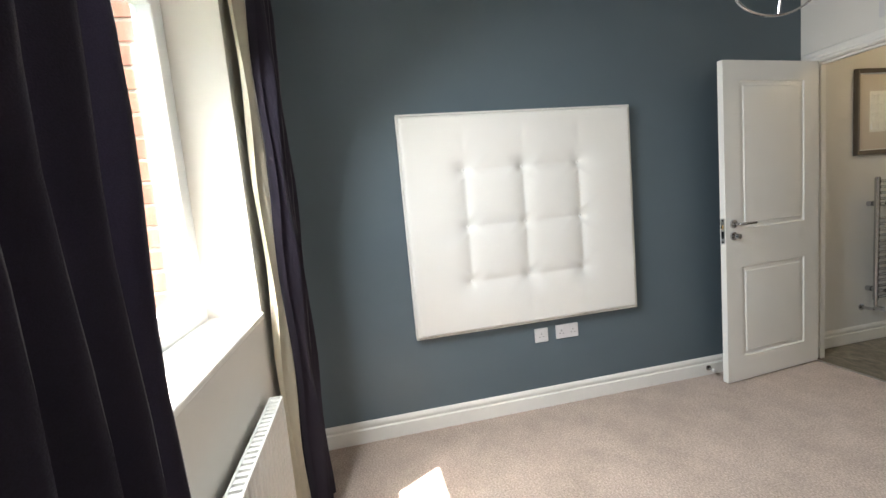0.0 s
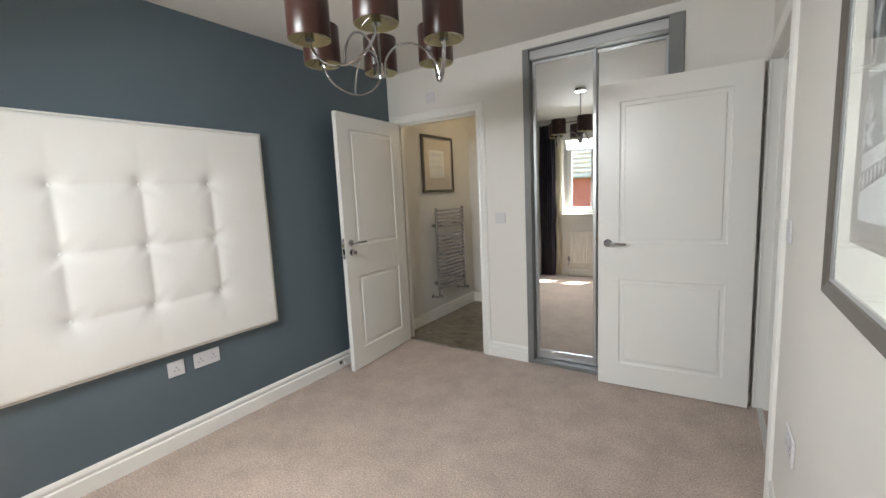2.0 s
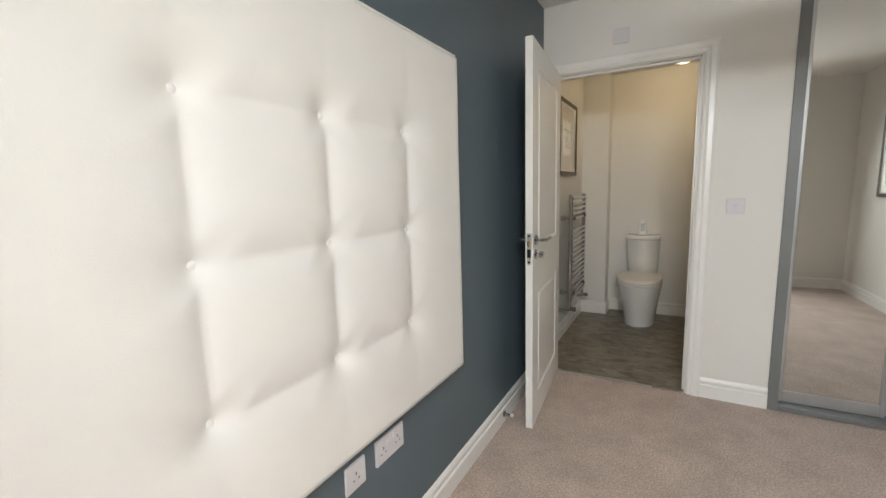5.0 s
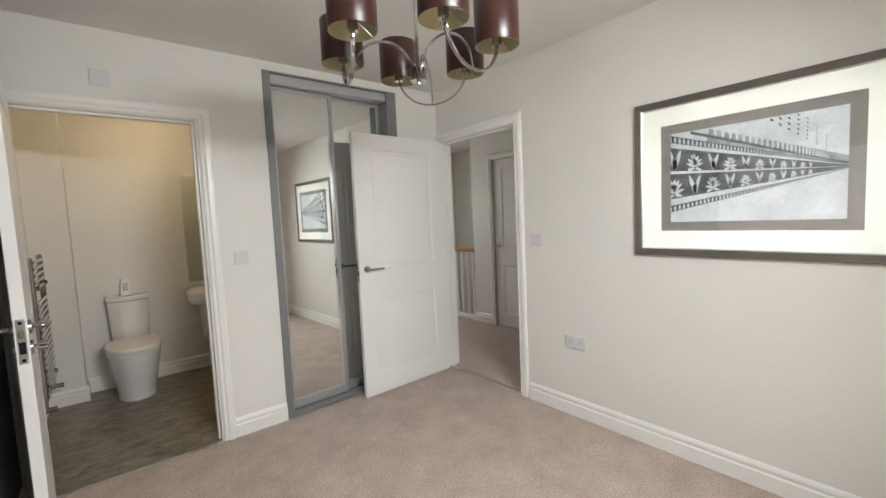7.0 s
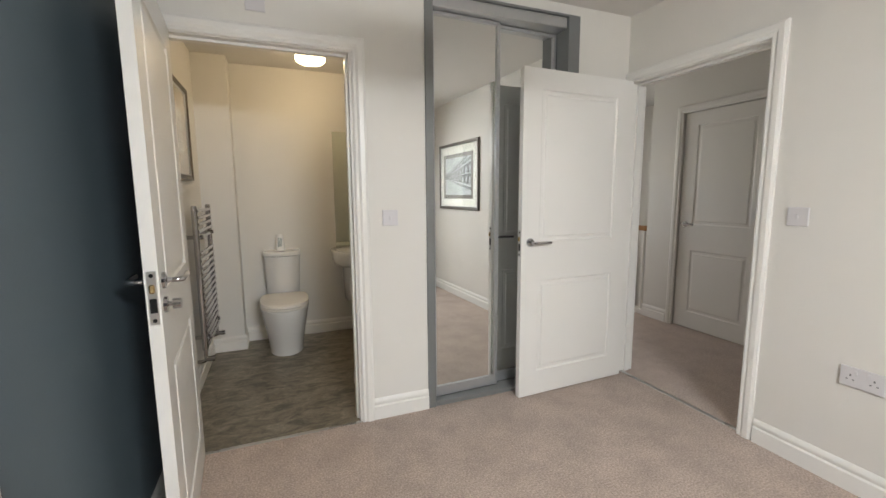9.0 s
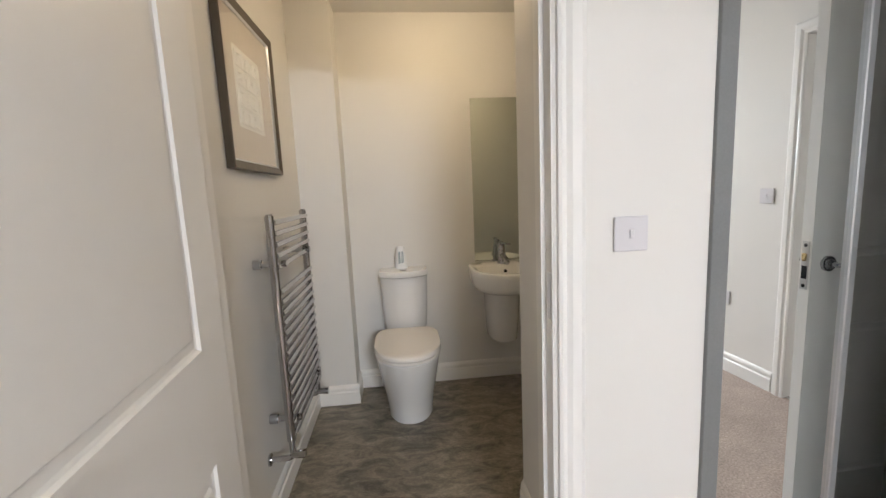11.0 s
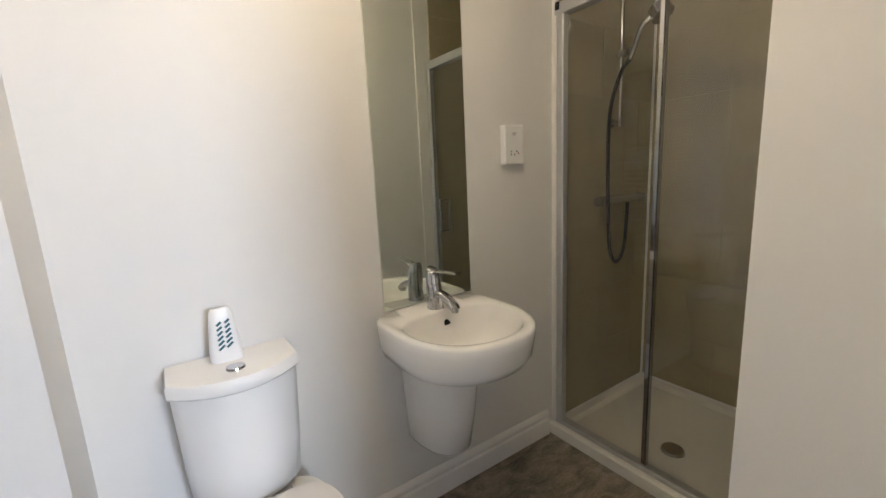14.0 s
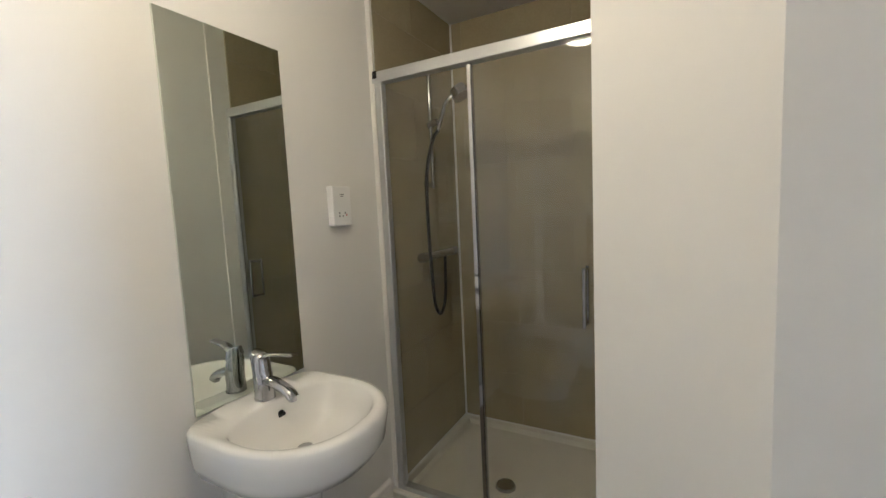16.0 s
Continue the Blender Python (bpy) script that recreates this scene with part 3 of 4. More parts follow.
plate("outlet_plate", (0.0205, -1.976, 0.455), (1, 0, 0), 0.086, 0.086, "white single aerial outlet plate on the blue wall", "socket", 0, 1)
plate("double_socket", (0.0205, -1.806, 0.458), (1, 0, 0), 0.148, 0.086, "white double power socket on the blue wall", "socket", 2, 2)
plate("double_socket", (W - 0.0005, -1.346, 0.497), (-1, 0, 0), 0.148, 0.086, "white double power socket above the skirting", "socket", 2, 2)
plate("light_switch", (W - 0.0005, -1.055, 1.16), (-1, 0, 0), 0.086, 0.086, "white light switch beside the landing doorway", "switch", 1)
plate("light_switch", (1.103, -0.0005, 1.148), (0, -1, 0), 0.086, 0.086, "white light switch between doorway and wardrobe", "switch", 1)
plate("blank_plate", (0.487, -0.0005, 2.16), (0, -1, 0), 0.086, 0.086, "white blank wall plate above the ensuite door", "switch", 0)

# ---- wardrobe ----
robe = thing("wardrobe_front", (1.82, 0, 0), "built-in wardrobe with grey frame and sliding mirror doors", "wardrobe")
L, R, T = ROBE_L, ROBE_R, ROBE_T
part("side_stile", boxes(((L, -0.012, 0), (L + 0.048, 0.145, T)), bevel=0.002), M_GREYFRAME, robe)
part("side_stile", boxes(((R - 0.085, -0.012, 0), (R, 0.145, T)), bevel=0.002), M_GREYFRAME, robe)
part("head_rail", boxes(((L + 0.048, -0.011, T - 0.012), (R - 0.085, 0.145, T)), bevel=0.001), M_GREYFRAME, robe)
part("top_track", boxes(((L + 0.048, 0.006, T - 0.075), (R - 0.085, 0.14, T - 0.012)), bevel=0.004), M_SILVER, robe, "silver grey top track")
part("bottom_track", boxes(((L + 0.048, -0.008, 0.0005), (R - 0.085, 0.14, 0.03)), bevel=0.003), M_GREYFRAME, robe)


def robe_door(x0, x1, y):
    bm = boxes(((x0, y, 0.034), (x0 + 0.024, y + 0.028, T - 0.078)), ((x1 - 0.024, y, 0.034), (x1, y + 0.028, T - 0.078)),
               ((x0 + 0.024, y + 0.001, 0.034), (x1 - 0.024, y + 0.027, 0.098)), ((x0 + 0.024, y + 0.001, T - 0.1), (x1 - 0.024, y + 0.027, T - 0.078)), bevel=0.003)
    mid = Vector(((x0 + x1) / 2, y + 0.012, 0))
    hang = Matrix.Translation(mid) @ Matrix.Rotation(radians(1.75), 4, "Z") @ Matrix.Translation(-mid)
    bm.transform(hang)
    d = part("sliding_door", bm, M_SILVER, robe, "mirrored sliding door in a silver profile")
    bm = boxes(((x0 + 0.02, y + 0.012, 0.094), (x1 - 0.02, y + 0.018, T - 0.096)))
    bm.transform(hang)
    part("mirror", bm, M_MIRROR, d, "full height mirror")


robe_door(L + 0.05, 1.815, 0.053)
robe_door(1.79, R - 0.087, 0.1)

# ---- framed photograph ----
pic = thing("framed_photograph", (W, -2.265, 1.09), "large framed black and white photograph of carved stonework", "picture")
PY0, PY1, PZ0, PZ1 = -2.767, -1.754, 1.091, 1.897


def mitred(bm, axis, wall, out, u0, u1, z0, z1, profile):
    """A picture frame on the plane wall; profile: (inset, depth) points."""
    def at(u, z, d):
        return Vector((wall + out * d, u, z)) if axis == "y" else Vector((u, wall + out * d, z))
    n = len(profile)
    corners = [[at(u + su * i, z + sz * i, d) for i, d in profile] for u, z, su, sz in
               ((u0, z0, 1, 1), (u1, z0, -1, 1), (u1, z1, -1, -1), (u0, z1, 1, -1))]
    vs = [[bm.verts.new(p) for p in c] for c in corners]
    for a in range(4):
        for k in range(n):
            bm.faces.new((vs[a][k], vs[a][(k + 1) % n], vs[(a + 1) % 4][(k + 1) % n], vs[(a + 1) % 4][k]))
    return bm


part("frame", mitred(bmesh.new(), "y", W, -1, PY0, PY1, PZ0, PZ1, [(0, 0.001), (0, 0.022), (0.004, 0.025), (0.03, 0.02), (0.034, 0.017), (0.034, 0.001)]), M_BRONZE, pic)
part("inner_lip", mitred(bmesh.new(), "y", W, -1, PY0 + 0.034, PY1 - 0.034, PZ0 + 0.034, PZ1 - 0.034, [(0, 0.001), (0, 0.0175), (0.006, 0.014), (0.006, 0.001)]),
     M_SILVER, pic, "thin silver slip inside the frame")
part("mount", boxes(((W - 0.009, PY0 + 0.035, PZ0 + 0.035), (W - 0.002, PY1 - 0.035, PZ1 - 0.035))), M_MAT, pic, "wide cream mount")
part("inner_mount", boxes(((W - 0.0105, -2.652, 1.222), (W - 0.0088, -1.888, 1.766))), M_TAUPE, pic, "taupe inner mount")
QY0, QY1, QZ0, QZ1 = -2.602, -1.936, 1.268, 1.719
photo = part("photograph", boxes(((W - 0.0115, QY0, QZ0), (W - 0.0103, QY1, QZ1))), M_PHOTO_L, pic, "grey photograph of a carved frieze")
VPY, VPZ = QY0 + 0.01, 1.475      # where the carved bands run together


def band(name, z0, z1, x, material, u0=0.0, u1=1.0):
    """A strip of the picture between heights z0 and z1 at its near edge, narrowing towards the far edge."""
    bm = bmesh.new()
    pts = []
    for u, top in ((u0, 0), (u1, 0), (u1, 1), (u0, 1)):
        y = QY1 + (QY0 - QY1) * u
        s = 1 - u * 0.96
        z = VPZ + ((z1 if top else z0) - VPZ) * s
        pts.append(Vector((W - x, y, min(max(z, QZ0), QZ1))))
    loft(bm, [pts, [p + Vector((0.0008, 0, 0)) for p in pts]])
    return part(name, bm, material, photo)




def spot(u, z):
    """A point of the picture: u from its near edge to the far one, z as it would stand at the near edge."""
    return QY1 + (QY0 - QY1) * u, VPZ + (z - VPZ) * (1 - u * 0.96)


def petals(name, shapes, x, material):
    """Leaf shapes (u, z, half length, half width, turn) seen in the picture's slant, in one flat relief."""
    bm = bmesh.new()
    for u, z, a, b, turn in shapes:
        c, s_ = math.cos(turn), math.sin(turn)
        pts = []
        for q in range(10):
            e = 2 * math.pi * q / 10
            p, w_ = a * math.cos(e), b * math.sin(e) * (1 - 0.35 * math.cos(e))
            y, zz = spot(u + (p * c - w_ * s_) * 1.5 * (1 - u), z + p * s_ + w_ * c)
            pts.append(Vector((W - x, min(max(y, QY0), QY1), min(max(zz, QZ0), QZ1))))
        loft(bm, [pts, [p + Vector((0.0006, 0, 0)) for p in pts]])
    ob = part(name, bm, material, photo)
    return tagged(ob, kind="stuff")


band("picture_band", 1.70, 2.6, 0.0118, M_PHOTO_M, 0.25, 1)
band("picture_band", 1.74, 1.95, 0.0121, M_PHOTO_D, 0.14, 1)
band("picture_band", 1.675, 1.712, 0.0121, M_PHOTO_D)
band("picture_band", 1.385, 1.515, 0.0121, M_PHOTO_D)
band("picture_band", 1.53, 1.65, 0.0121, M_PHOTO_D)
band("picture_band", 1.318, 1.352, 0.0121, M_PHOTO_D)
rnd = random.Random(3)
dots, drops, leaves, eyes = [], [], [], []
u = 0.0
while u < 0.9:
    du = 0.03 * (1 - u) + 0.003
    dots += [(u, 1.335, 0.014, 0.0055, 1.57), (u, 1.693, 0.016, 0.0055, 1.57)]
    u += du
u = 0.2
while u < 0.92:
    du = 0.062 * (1 - u) + 0.004
    drops.append((u, 1.84, 0.085, 0.011, 1.57))
    u += du
u, k = 0.03, 0
while u < 0.86:
    du = 0.135 * (1 - u) + 0.01
    for row, z0 in enumerate((1.45, 1.59)):
        if (k + row) % 2:
            leaves += [(u - 0.018 * (1 - u) * sd, z0, 0.058, 0.012, 1.57 + 0.32 * sd) for sd in (-1, 1)]
            leaves.append((u, z0 - 0.012, 0.02, 0.012, 1.57))
        else:
            for q in range(7):
                an = 0.35 + q * 0.41 + rnd.uniform(-0.08, 0.08)
                leaves.append((u + 0.036 * math.cos(an) * (1 - u), z0 - 0.045 + 0.058 * math.sin(an), 0.026, 0.0085, an))
            leaves += [(u + sd * 0.03 * (1 - u), z0 - 0.05, 0.02, 0.008, -0.4 * sd) for sd in (-1, 1)]
            eyes.append((u, z0 - 0.02, 0.009, 0.007, 0))
    u, k = u + du, k + 1
petals("picture_beads", dots, 0.0124, M_PHOTO_L)
petals("picture_drops", drops, 0.0124, M_PHOTO_L)
petals("picture_leaves", leaves, 0.0124, M_PHOTO_L)
petals("picture_eyes", eyes, 0.0127, M_PHOTO_D)
lattice = [(0.45 + 0.045 * a, 2.06 + 0.075 * b, 0.02, 0.014, 0.6) for a in range(12) for b in range(6)]
petals("picture_lattice", lattice, 0.0124, M_PHOTO_D)
pane = part("pane", boxes(((W - 0.0145, PY0 + 0.036, PZ0 + 0.036), (W - 0.0138, PY1 - 0.036, PZ1 - 0.036))), M_GLASS, pic)
pane.visible_shadow = False

# ---- chandelier ----
CX, CY = 1.36, -1.63
ch = thing("chandelier", (CX, CY, H), "chrome six-arm chandelier with brown satin drum shades", "ceiling lamp")
bm = cyl(bmesh.new(), (CX, CY, H - 0.03), (CX, CY, H - 0.0005), 0.055, 0.06, 28)
part("canopy", bm, M_CHROME, ch, smooth=40)
part("stem", cyl(bmesh.new(), (CX, CY, 1.87), (CX, CY, H - 0.03), 0.006, n=12), M_CHROME, ch, smooth=40)
bm = bmesh.new()
cyl(bm, (CX, CY, 1.848), (CX, CY, 1.885), 0.028, n=28)
cyl(bm, (CX, CY, 1.84), (CX, CY, 1.848), 0.03, n=28)
cyl(bm, (CX, CY, 1.83), (CX, CY, 1.84), 0.006, 0.007, n=12)
part("hub", bm, M_CHROME, ch, "polished chrome hub", smooth=40)
for k in range(6):
    a = radians(10 + 60 * k)
    o = Vector((math.cos(a), math.sin(a), 0))
    s = Vector((-math.sin(a), math.cos(a), 0))

    def pt(r, t, z):
        return Vector((CX, CY, z)) + o * r + s * t
    c = pt(0.285, 0, 0)
    part("lamp_holder", cyl(bmesh.new(), (c.x, c.y, 1.93), (c.x, c.y, 1.985), 0.017, n=18), M_CHROME, ch, smooth=40)
    n = 36
    r0, r1, zb, zt = 0.077, 0.077, 1.93, 2.085
    bm = bmesh.new()
    loft(bm, [[Vector((c.x + r * math.cos(2 * math.pi * q / n), c.y + r * math.sin(2 * math.pi * q / n), z)) for q in range(n)]
              for r, z in ((r0 - 0.001, zb), (r0, zb + 0.002), (r1, zt - 0.002), (r1 - 0.001, zt))], cap=(False, False))
    sh = part("shade", bm, M_SHADE, ch, "brown satin drum shade", smooth=40)
    bm = bmesh.new()
    loft(bm, [[Vector((c.x + r * math.cos(2 * math.pi * q / n), c.y + r * math.sin(2 * math.pi * q / n), z)) for q in range(n)]
              for r, z in ((r0 - 0.001, zb), (r0 - 0.0025, zb + 0.001), (r1 - 0.0025, zt - 0.001), (r1 - 0.001, zt))], cap=(False, False))
    part("lining", bm, M_GOLD, sh, "pale gold shade lining", smooth=40)
    bm = bmesh.new()
    tube(bm, [(c.x + 0.07 * math.cos(q), c.y + 0.07 * math.sin(q), zb + 0.045 if q % 3.14 else zb) for q in (0,)] + [(c.x, c.y, 1.965), (c.x - 0.074, c.y, zb + 0.01)], 0.0015, 6)
    tube(bm, [(c.x, c.y, 1.965), (c.x + 0.037, c.y + 0.064, zb + 0.01)], 0.0015, 6)
    tube(bm, [(c.x, c.y, 1.965), (c.x + 0.037, c.y - 0.064, zb + 0.01)], 0.0015, 6)
    part("shade_ring", bm, M_CHROME, sh)


# three curved bands, each carrying two shades, on arched rods from the hub
for k in range(3):
    a0, a1 = radians(10 + 120 * k), radians(70 + 120 * k)
    am = (a0 + a1) / 2
    p0 = Vector((CX + 0.285 * math.cos(a0), CY + 0.285 * math.sin(a0), 0))
    p1 = Vector((CX + 0.285 * math.cos(a1), CY + 0.285 * math.sin(a1), 0))
    line = []
    for q in range(13):
        u = -1 + 2 * q / 12
        p = p0.lerp(p1, 0.5 + 0.5 * math.sin(u * math.pi / 2) if abs(u) < 1 else (u + 1) / 2)
        line.append(Vector((p.x, p.y, 1.945 - 0.125 * math.sqrt(max(0.0, 1 - (math.sin(u * math.pi / 2)) ** 2)))))
    band_arm = part("arm", tube(bmesh.new(), line, (0.008, 0.0035), 10), M_CHROME, ch, "curved flat chrome arm joining two shades", smooth=50)
    o = Vector((math.cos(am), math.sin(am), 0))
    rod = [Vector((CX, CY, z)) + o * r for r, z in ((0.02, 1.88), (0.03, 1.915), (0.07, 1.955), (0.125, 1.968), (0.185, 1.945), (0.228, 1.89), (0.243, 1.825))]
    part("arched_rod", tube(bmesh.new(), rod, 0.0045, 10), M_CHROME, ch, smooth=60)


# ---- curtains, pole, radiator ----
def drape(x0, x1, folds, seed, depth, wave):
    rng = random.Random(seed)
    bm = bmesh.new()
    nx, nz = folds * 10, 24
    ph = [rng.uniform(-0.4, 0.4) for _ in range(folds + 1)]
    vs = []
    for j in range(nz + 1):
        z = 0.012 + (2.31 - 0.012) * j / nz
        row = []
        for i in range(nx + 1):
            u = i / nx
            f = u * folds
            amp = wave * (1 - 0.35 * j / nz)
            y = YW + depth + amp * math.sin(2 * math.pi * f + ph[min(int(f), folds)]) + 0.006 * math.sin(9 * z + 5 * f)
            row.append(bm.verts.new((x0 + (x1 - x0) * u + 0.008 * math.sin(3.3 * z + f), y, z)))
        vs.append(row)
    for a, b in zip(vs, vs[1:]):
        for i in range(nx):
            bm.faces.new((a[i], a[i + 1], b[i + 1], b[i]))
    bmesh.ops.solidify(bm, geom=bm.faces, thickness=0.004)
    return bm


cur = thing("curtain", (0.55, YW + 0.09, 0), "dark purple lined full length curtain gathered beside the window", "curtain", "curtains at the window")
part("drape", drape(0.40, 0.655, 4, 1, 0.1, 0.042), M_CURTAIN, cur, smooth=80)
part("lining", drape(0.62, 0.72, 1, 3, 0.05, 0.026), M_LINING, cur, "cream cotton curtain lining", smooth=80)
cur = thing("curtain", (1.87, YW + 0.078, 0), "dark purple full length curtain gathered beside the window", "curtain", "curtains at the window")
part("drape", drape(1.69, 2.12, 6, 2, 0.078, 0.032), M_CURTAIN, cur, smooth=80)
pole = thing("curtain_pole", (1.0, YW, 2.33), "slim chrome curtain pole over the window", "curtain pole")
part("rod", cyl(bmesh.new(), (0.34, YW + 0.085, 2.33), (2.16, YW + 0.085, 2.33), 0.012, n=16), M_CHROME, pole, smooth=40)
for x in (0.66, 1.75):
    bm = cyl(bmesh.new(), (x, YW, 2.33), (x, YW + 0.085, 2.33), 0.007, n=12)
    cyl(bm, (x, YW, 2.33), (x, YW + 0.006, 2.33), 0.025, n=18)
    part("bracket", bm, M_CHROME, pole, smooth=40)
bm = bmesh.new()
bmesh.ops.create_uvsphere(bm, u_segments=16, v_segments=10, radius=0.024, matrix=Matrix.Translation((2.17, YW + 0.085, 2.33)))
part("finial", bm, M_CHROME, pole, smooth=80)

RX0, RX1, RZL, RZT, RF = 0.86, 1.52, 0.21, 0.69, 0.062
rad = thing("radiator", ((RX0 + RX1) / 2, YW, RZL), "cream white panel radiator under the window", "radiator")
bm = bmesh.new()
prof = []
for i in range(20):
    x = RX0 + 0.015 + 0.0325 * i
    prof += [(x, RF), (x + 0.016, RF), (x + 0.0185, RF - 0.004), (x + 0.026, RF - 0.004)]
prof += [(RX1, RF), (RX1, 0.022), (RX0, 0.022), (RX0, RF)]
loft(bm, [[Vector((x, YW + d, z)) for x, d in prof] for z in (RZL, RZT - 0.008)])
part("front_panel", bm, M_GLOSS, rad)
bm = boxes(((RX0 - 0.008, YW + 0.02, RZL - 0.005), (RX0, YW + RF + 0.002, RZT + 0.002)), ((RX1, YW + 0.02, RZL - 0.005), (RX1 + 0.008, YW + RF + 0.002, RZT + 0.002)),
           ((RX0, YW + RF - 0.004, RZT - 0.008), (RX1, YW + RF + 0.002, RZT + 0.001)), ((RX0, YW + 0.02, RZT - 0.008), (RX1, YW + 0.026, RZT + 0.001)))
for i in range(24):
    x = RX0 + 0.012 + i * 0.0268
    box(bm, (x, YW + 0.026, RZT - 0.007), (x + 0.015, YW + RF - 0.004, RZT - 0.001))
part("top_grille", bm, M_GLOSS, rad)
for x in (RX0 + 0.09, RX1 - 0.09):
    part("bracket", boxes(((x - 0.02, YW, 0.34), (x + 0.02, YW + 0.022, 0.64))), M_GLOSS, rad)
for x, end in ((RX0 - 0.035, RX0), (RX1 + 0.035, RX1)):
    bm = cyl(bmesh.new(), (x, YW + 0.042, 0.0), (x, YW + 0.042, 0.24), 0.008, n=12)
    cyl(bm, (x, YW + 0.042, 0.24), (x, YW + 0.042, 0.31), 0.016, n=16)
    cyl(bm, (x, YW + 0.042, 0.25), (end, YW + 0.042, 0.25), 0.01, n=12)
    part("valve", bm, M_CHROME if x < 0.9 else M_PLASTIC, rad, smooth=40)

stop = thing("door_stop", (0.036, -0.79, 0.05), "chrome door stop on the skirting behind the door", "door stop")
bm = cyl(bmesh.new(), (0.036, -0.80, 0.05), (0.075, -0.80, 0.05), 0.007, n=14)
cyl(bm, (0.036, -0.80, 0.05), (0.04, -0.80, 0.05), 0.018, n=18)
part("post", bm, M_CHROME, stop, smooth=40)
part("buffer", cyl(bmesh.new(), (0.075, -0.80, 0.05), (0.09, -0.80, 0.05), 0.011, n=14), M_PLASTIC, stop, smooth=40)

# ---- ensuite ----
lampth = thing("ceiling_light", (0.81, 1.03, HE), "round lit bathroom ceiling light with a chrome base", "ceiling lamp")
part("base_ring", cyl(bmesh.new(), (0.81, 1.03, HE - 0.06), (0.81, 1.03, HE - 0.0005), 0.102, 0.118, 32), M_SILVER, lampth, smooth=40)
bm = bmesh.new()
n = 32
loft(bm, [[Vector((0.81 + r * math.cos(2 * math.pi * q / n), 1.03 + r * math.sin(2 * math.pi * q / n), z)) for q in range(n)]
          for r, z in ((0.096, HE - 0.06), (0.104, HE - 0.075), (0.103, HE - 0.115), (0.085, HE - 0.13))])
dif = part("diffuser", bm, M_LAMP, lampth, "glowing opal glass diffuser", smooth=50)
dif.visible_shadow = False

# towel rail
rail = thing("towel_rail", (0, 0.89, 0.3), "chrome ladder towel radiator on the bathroom wall", "towel rail")
RY0, RY1, RZ0, RZ1, RX = 0.60, 1.13, 0.335, 1.21, 0.075
for y in (RY0, RY1):
    bm = cyl(bmesh.new(), (RX, y, RZ0), (RX, y, RZ1), 0.0165, n=20)
    cyl(bm, (RX, y, RZ1), (RX, y, RZ1 + 0.006), 0.013, 0.011, n=16)
    part("upright", bm, M_CHROME, rail, smooth=40)
zs = [1.185 - 0.041 * i for i in range(5)] + [0.925 - 0.0405 * i for i in range(15)]
first = None
for z in zs:
    if first is None:
        first = part("bar", cyl(bmesh.new(), (RX + 0.012, RY0, z), (RX + 0.012, RY1, z), 0.011, n=14), M_CHROME, rail, smooth=40)
        z_first = z
    else:
        b = new("bar", first.data)
        b.parent, b.matrix_parent_inverse = rail, first.matrix_parent_inverse
        b.location = (0, 0, z - z_first)
for y in (RY0 + 0.055, RY1 - 0.055):
    for z in (1.025, 0.40):
        bm = cyl(bmesh.new(), (XL, y, z), (RX - 0.002, y, z), 0.012, n=14)
        cyl(bm, (XL, y, z), (XL + 0.03, y, z), 0.019, n=18)
        cyl(bm, (RX + 0.014, y, z), (RX + 0.032, y, z), 0.013, n=16)
        part("wall_bracket", bm, M_CHROME, rail, smooth=40)
for y in (RY0, RY1):
    bm = cyl(bmesh.new(), (RX, y, 0.30), (RX, y, RZ0), 0.011, n=14)
    tube(bm, [(RX, y, 0.30), (RX, y, 0.275), (RX - 0.02, y, 0.262), (XL, y, 0.262)], 0.011, 12)
    cyl(bm, (RX, y, 0.275), (RX + 0.05, y, 0.275), 0.014, 0.018, n=16)
    cyl(bm, (XL, y, 0.262), (XL + 0.006, y, 0.262), 0.024, n=18)
    part("valve", bm, M_CHROME, rail, "chrome angled radiator valve", smooth=40)

# embossed picture
ep = thing("embossed_picture", (XL, 0.78, 1.378), "square bronze framed embossed paper picture", "picture")
EY0, EY1, EZ0, EZ1 = 0.505, 1.085, 1.378, 1.972
part("frame", mitred(bmesh.new(), "y", XL, 1, EY0, EY1, EZ0, EZ1, [(0, 0.001), (0, 0.026), (0.003, 0.03), (0.03, 0.022), (0.03, 0.001)]), M_BROWN, ep)
part("inner_lip", mitred(bmesh.new(), "y", XL, 1, EY0 + 0.03, EY1 - 0.03, EZ0 + 0.03, EZ1 - 0.03, [(0, 0.001), (0, 0.022), (0.007, 0.017), (0.007, 0.001)]),
     M_SILVER, ep, "silver slip inside the frame")
part("mount", boxes(((XL + 0.002, EY0 + 0.03, EZ0 + 0.03), (XL + 0.01, EY1 - 0.03, EZ1 - 0.03))), M_BEIGE, ep, "beige linen mount")
paper = part("paper", boxes(((XL + 0.0095, 0.64, 1.535), (XL + 0.0105, 0.92, 1.82)), bevel=0.0004), M_PAPER, ep, "white embossed paper panel")
rng = random.Random(7)
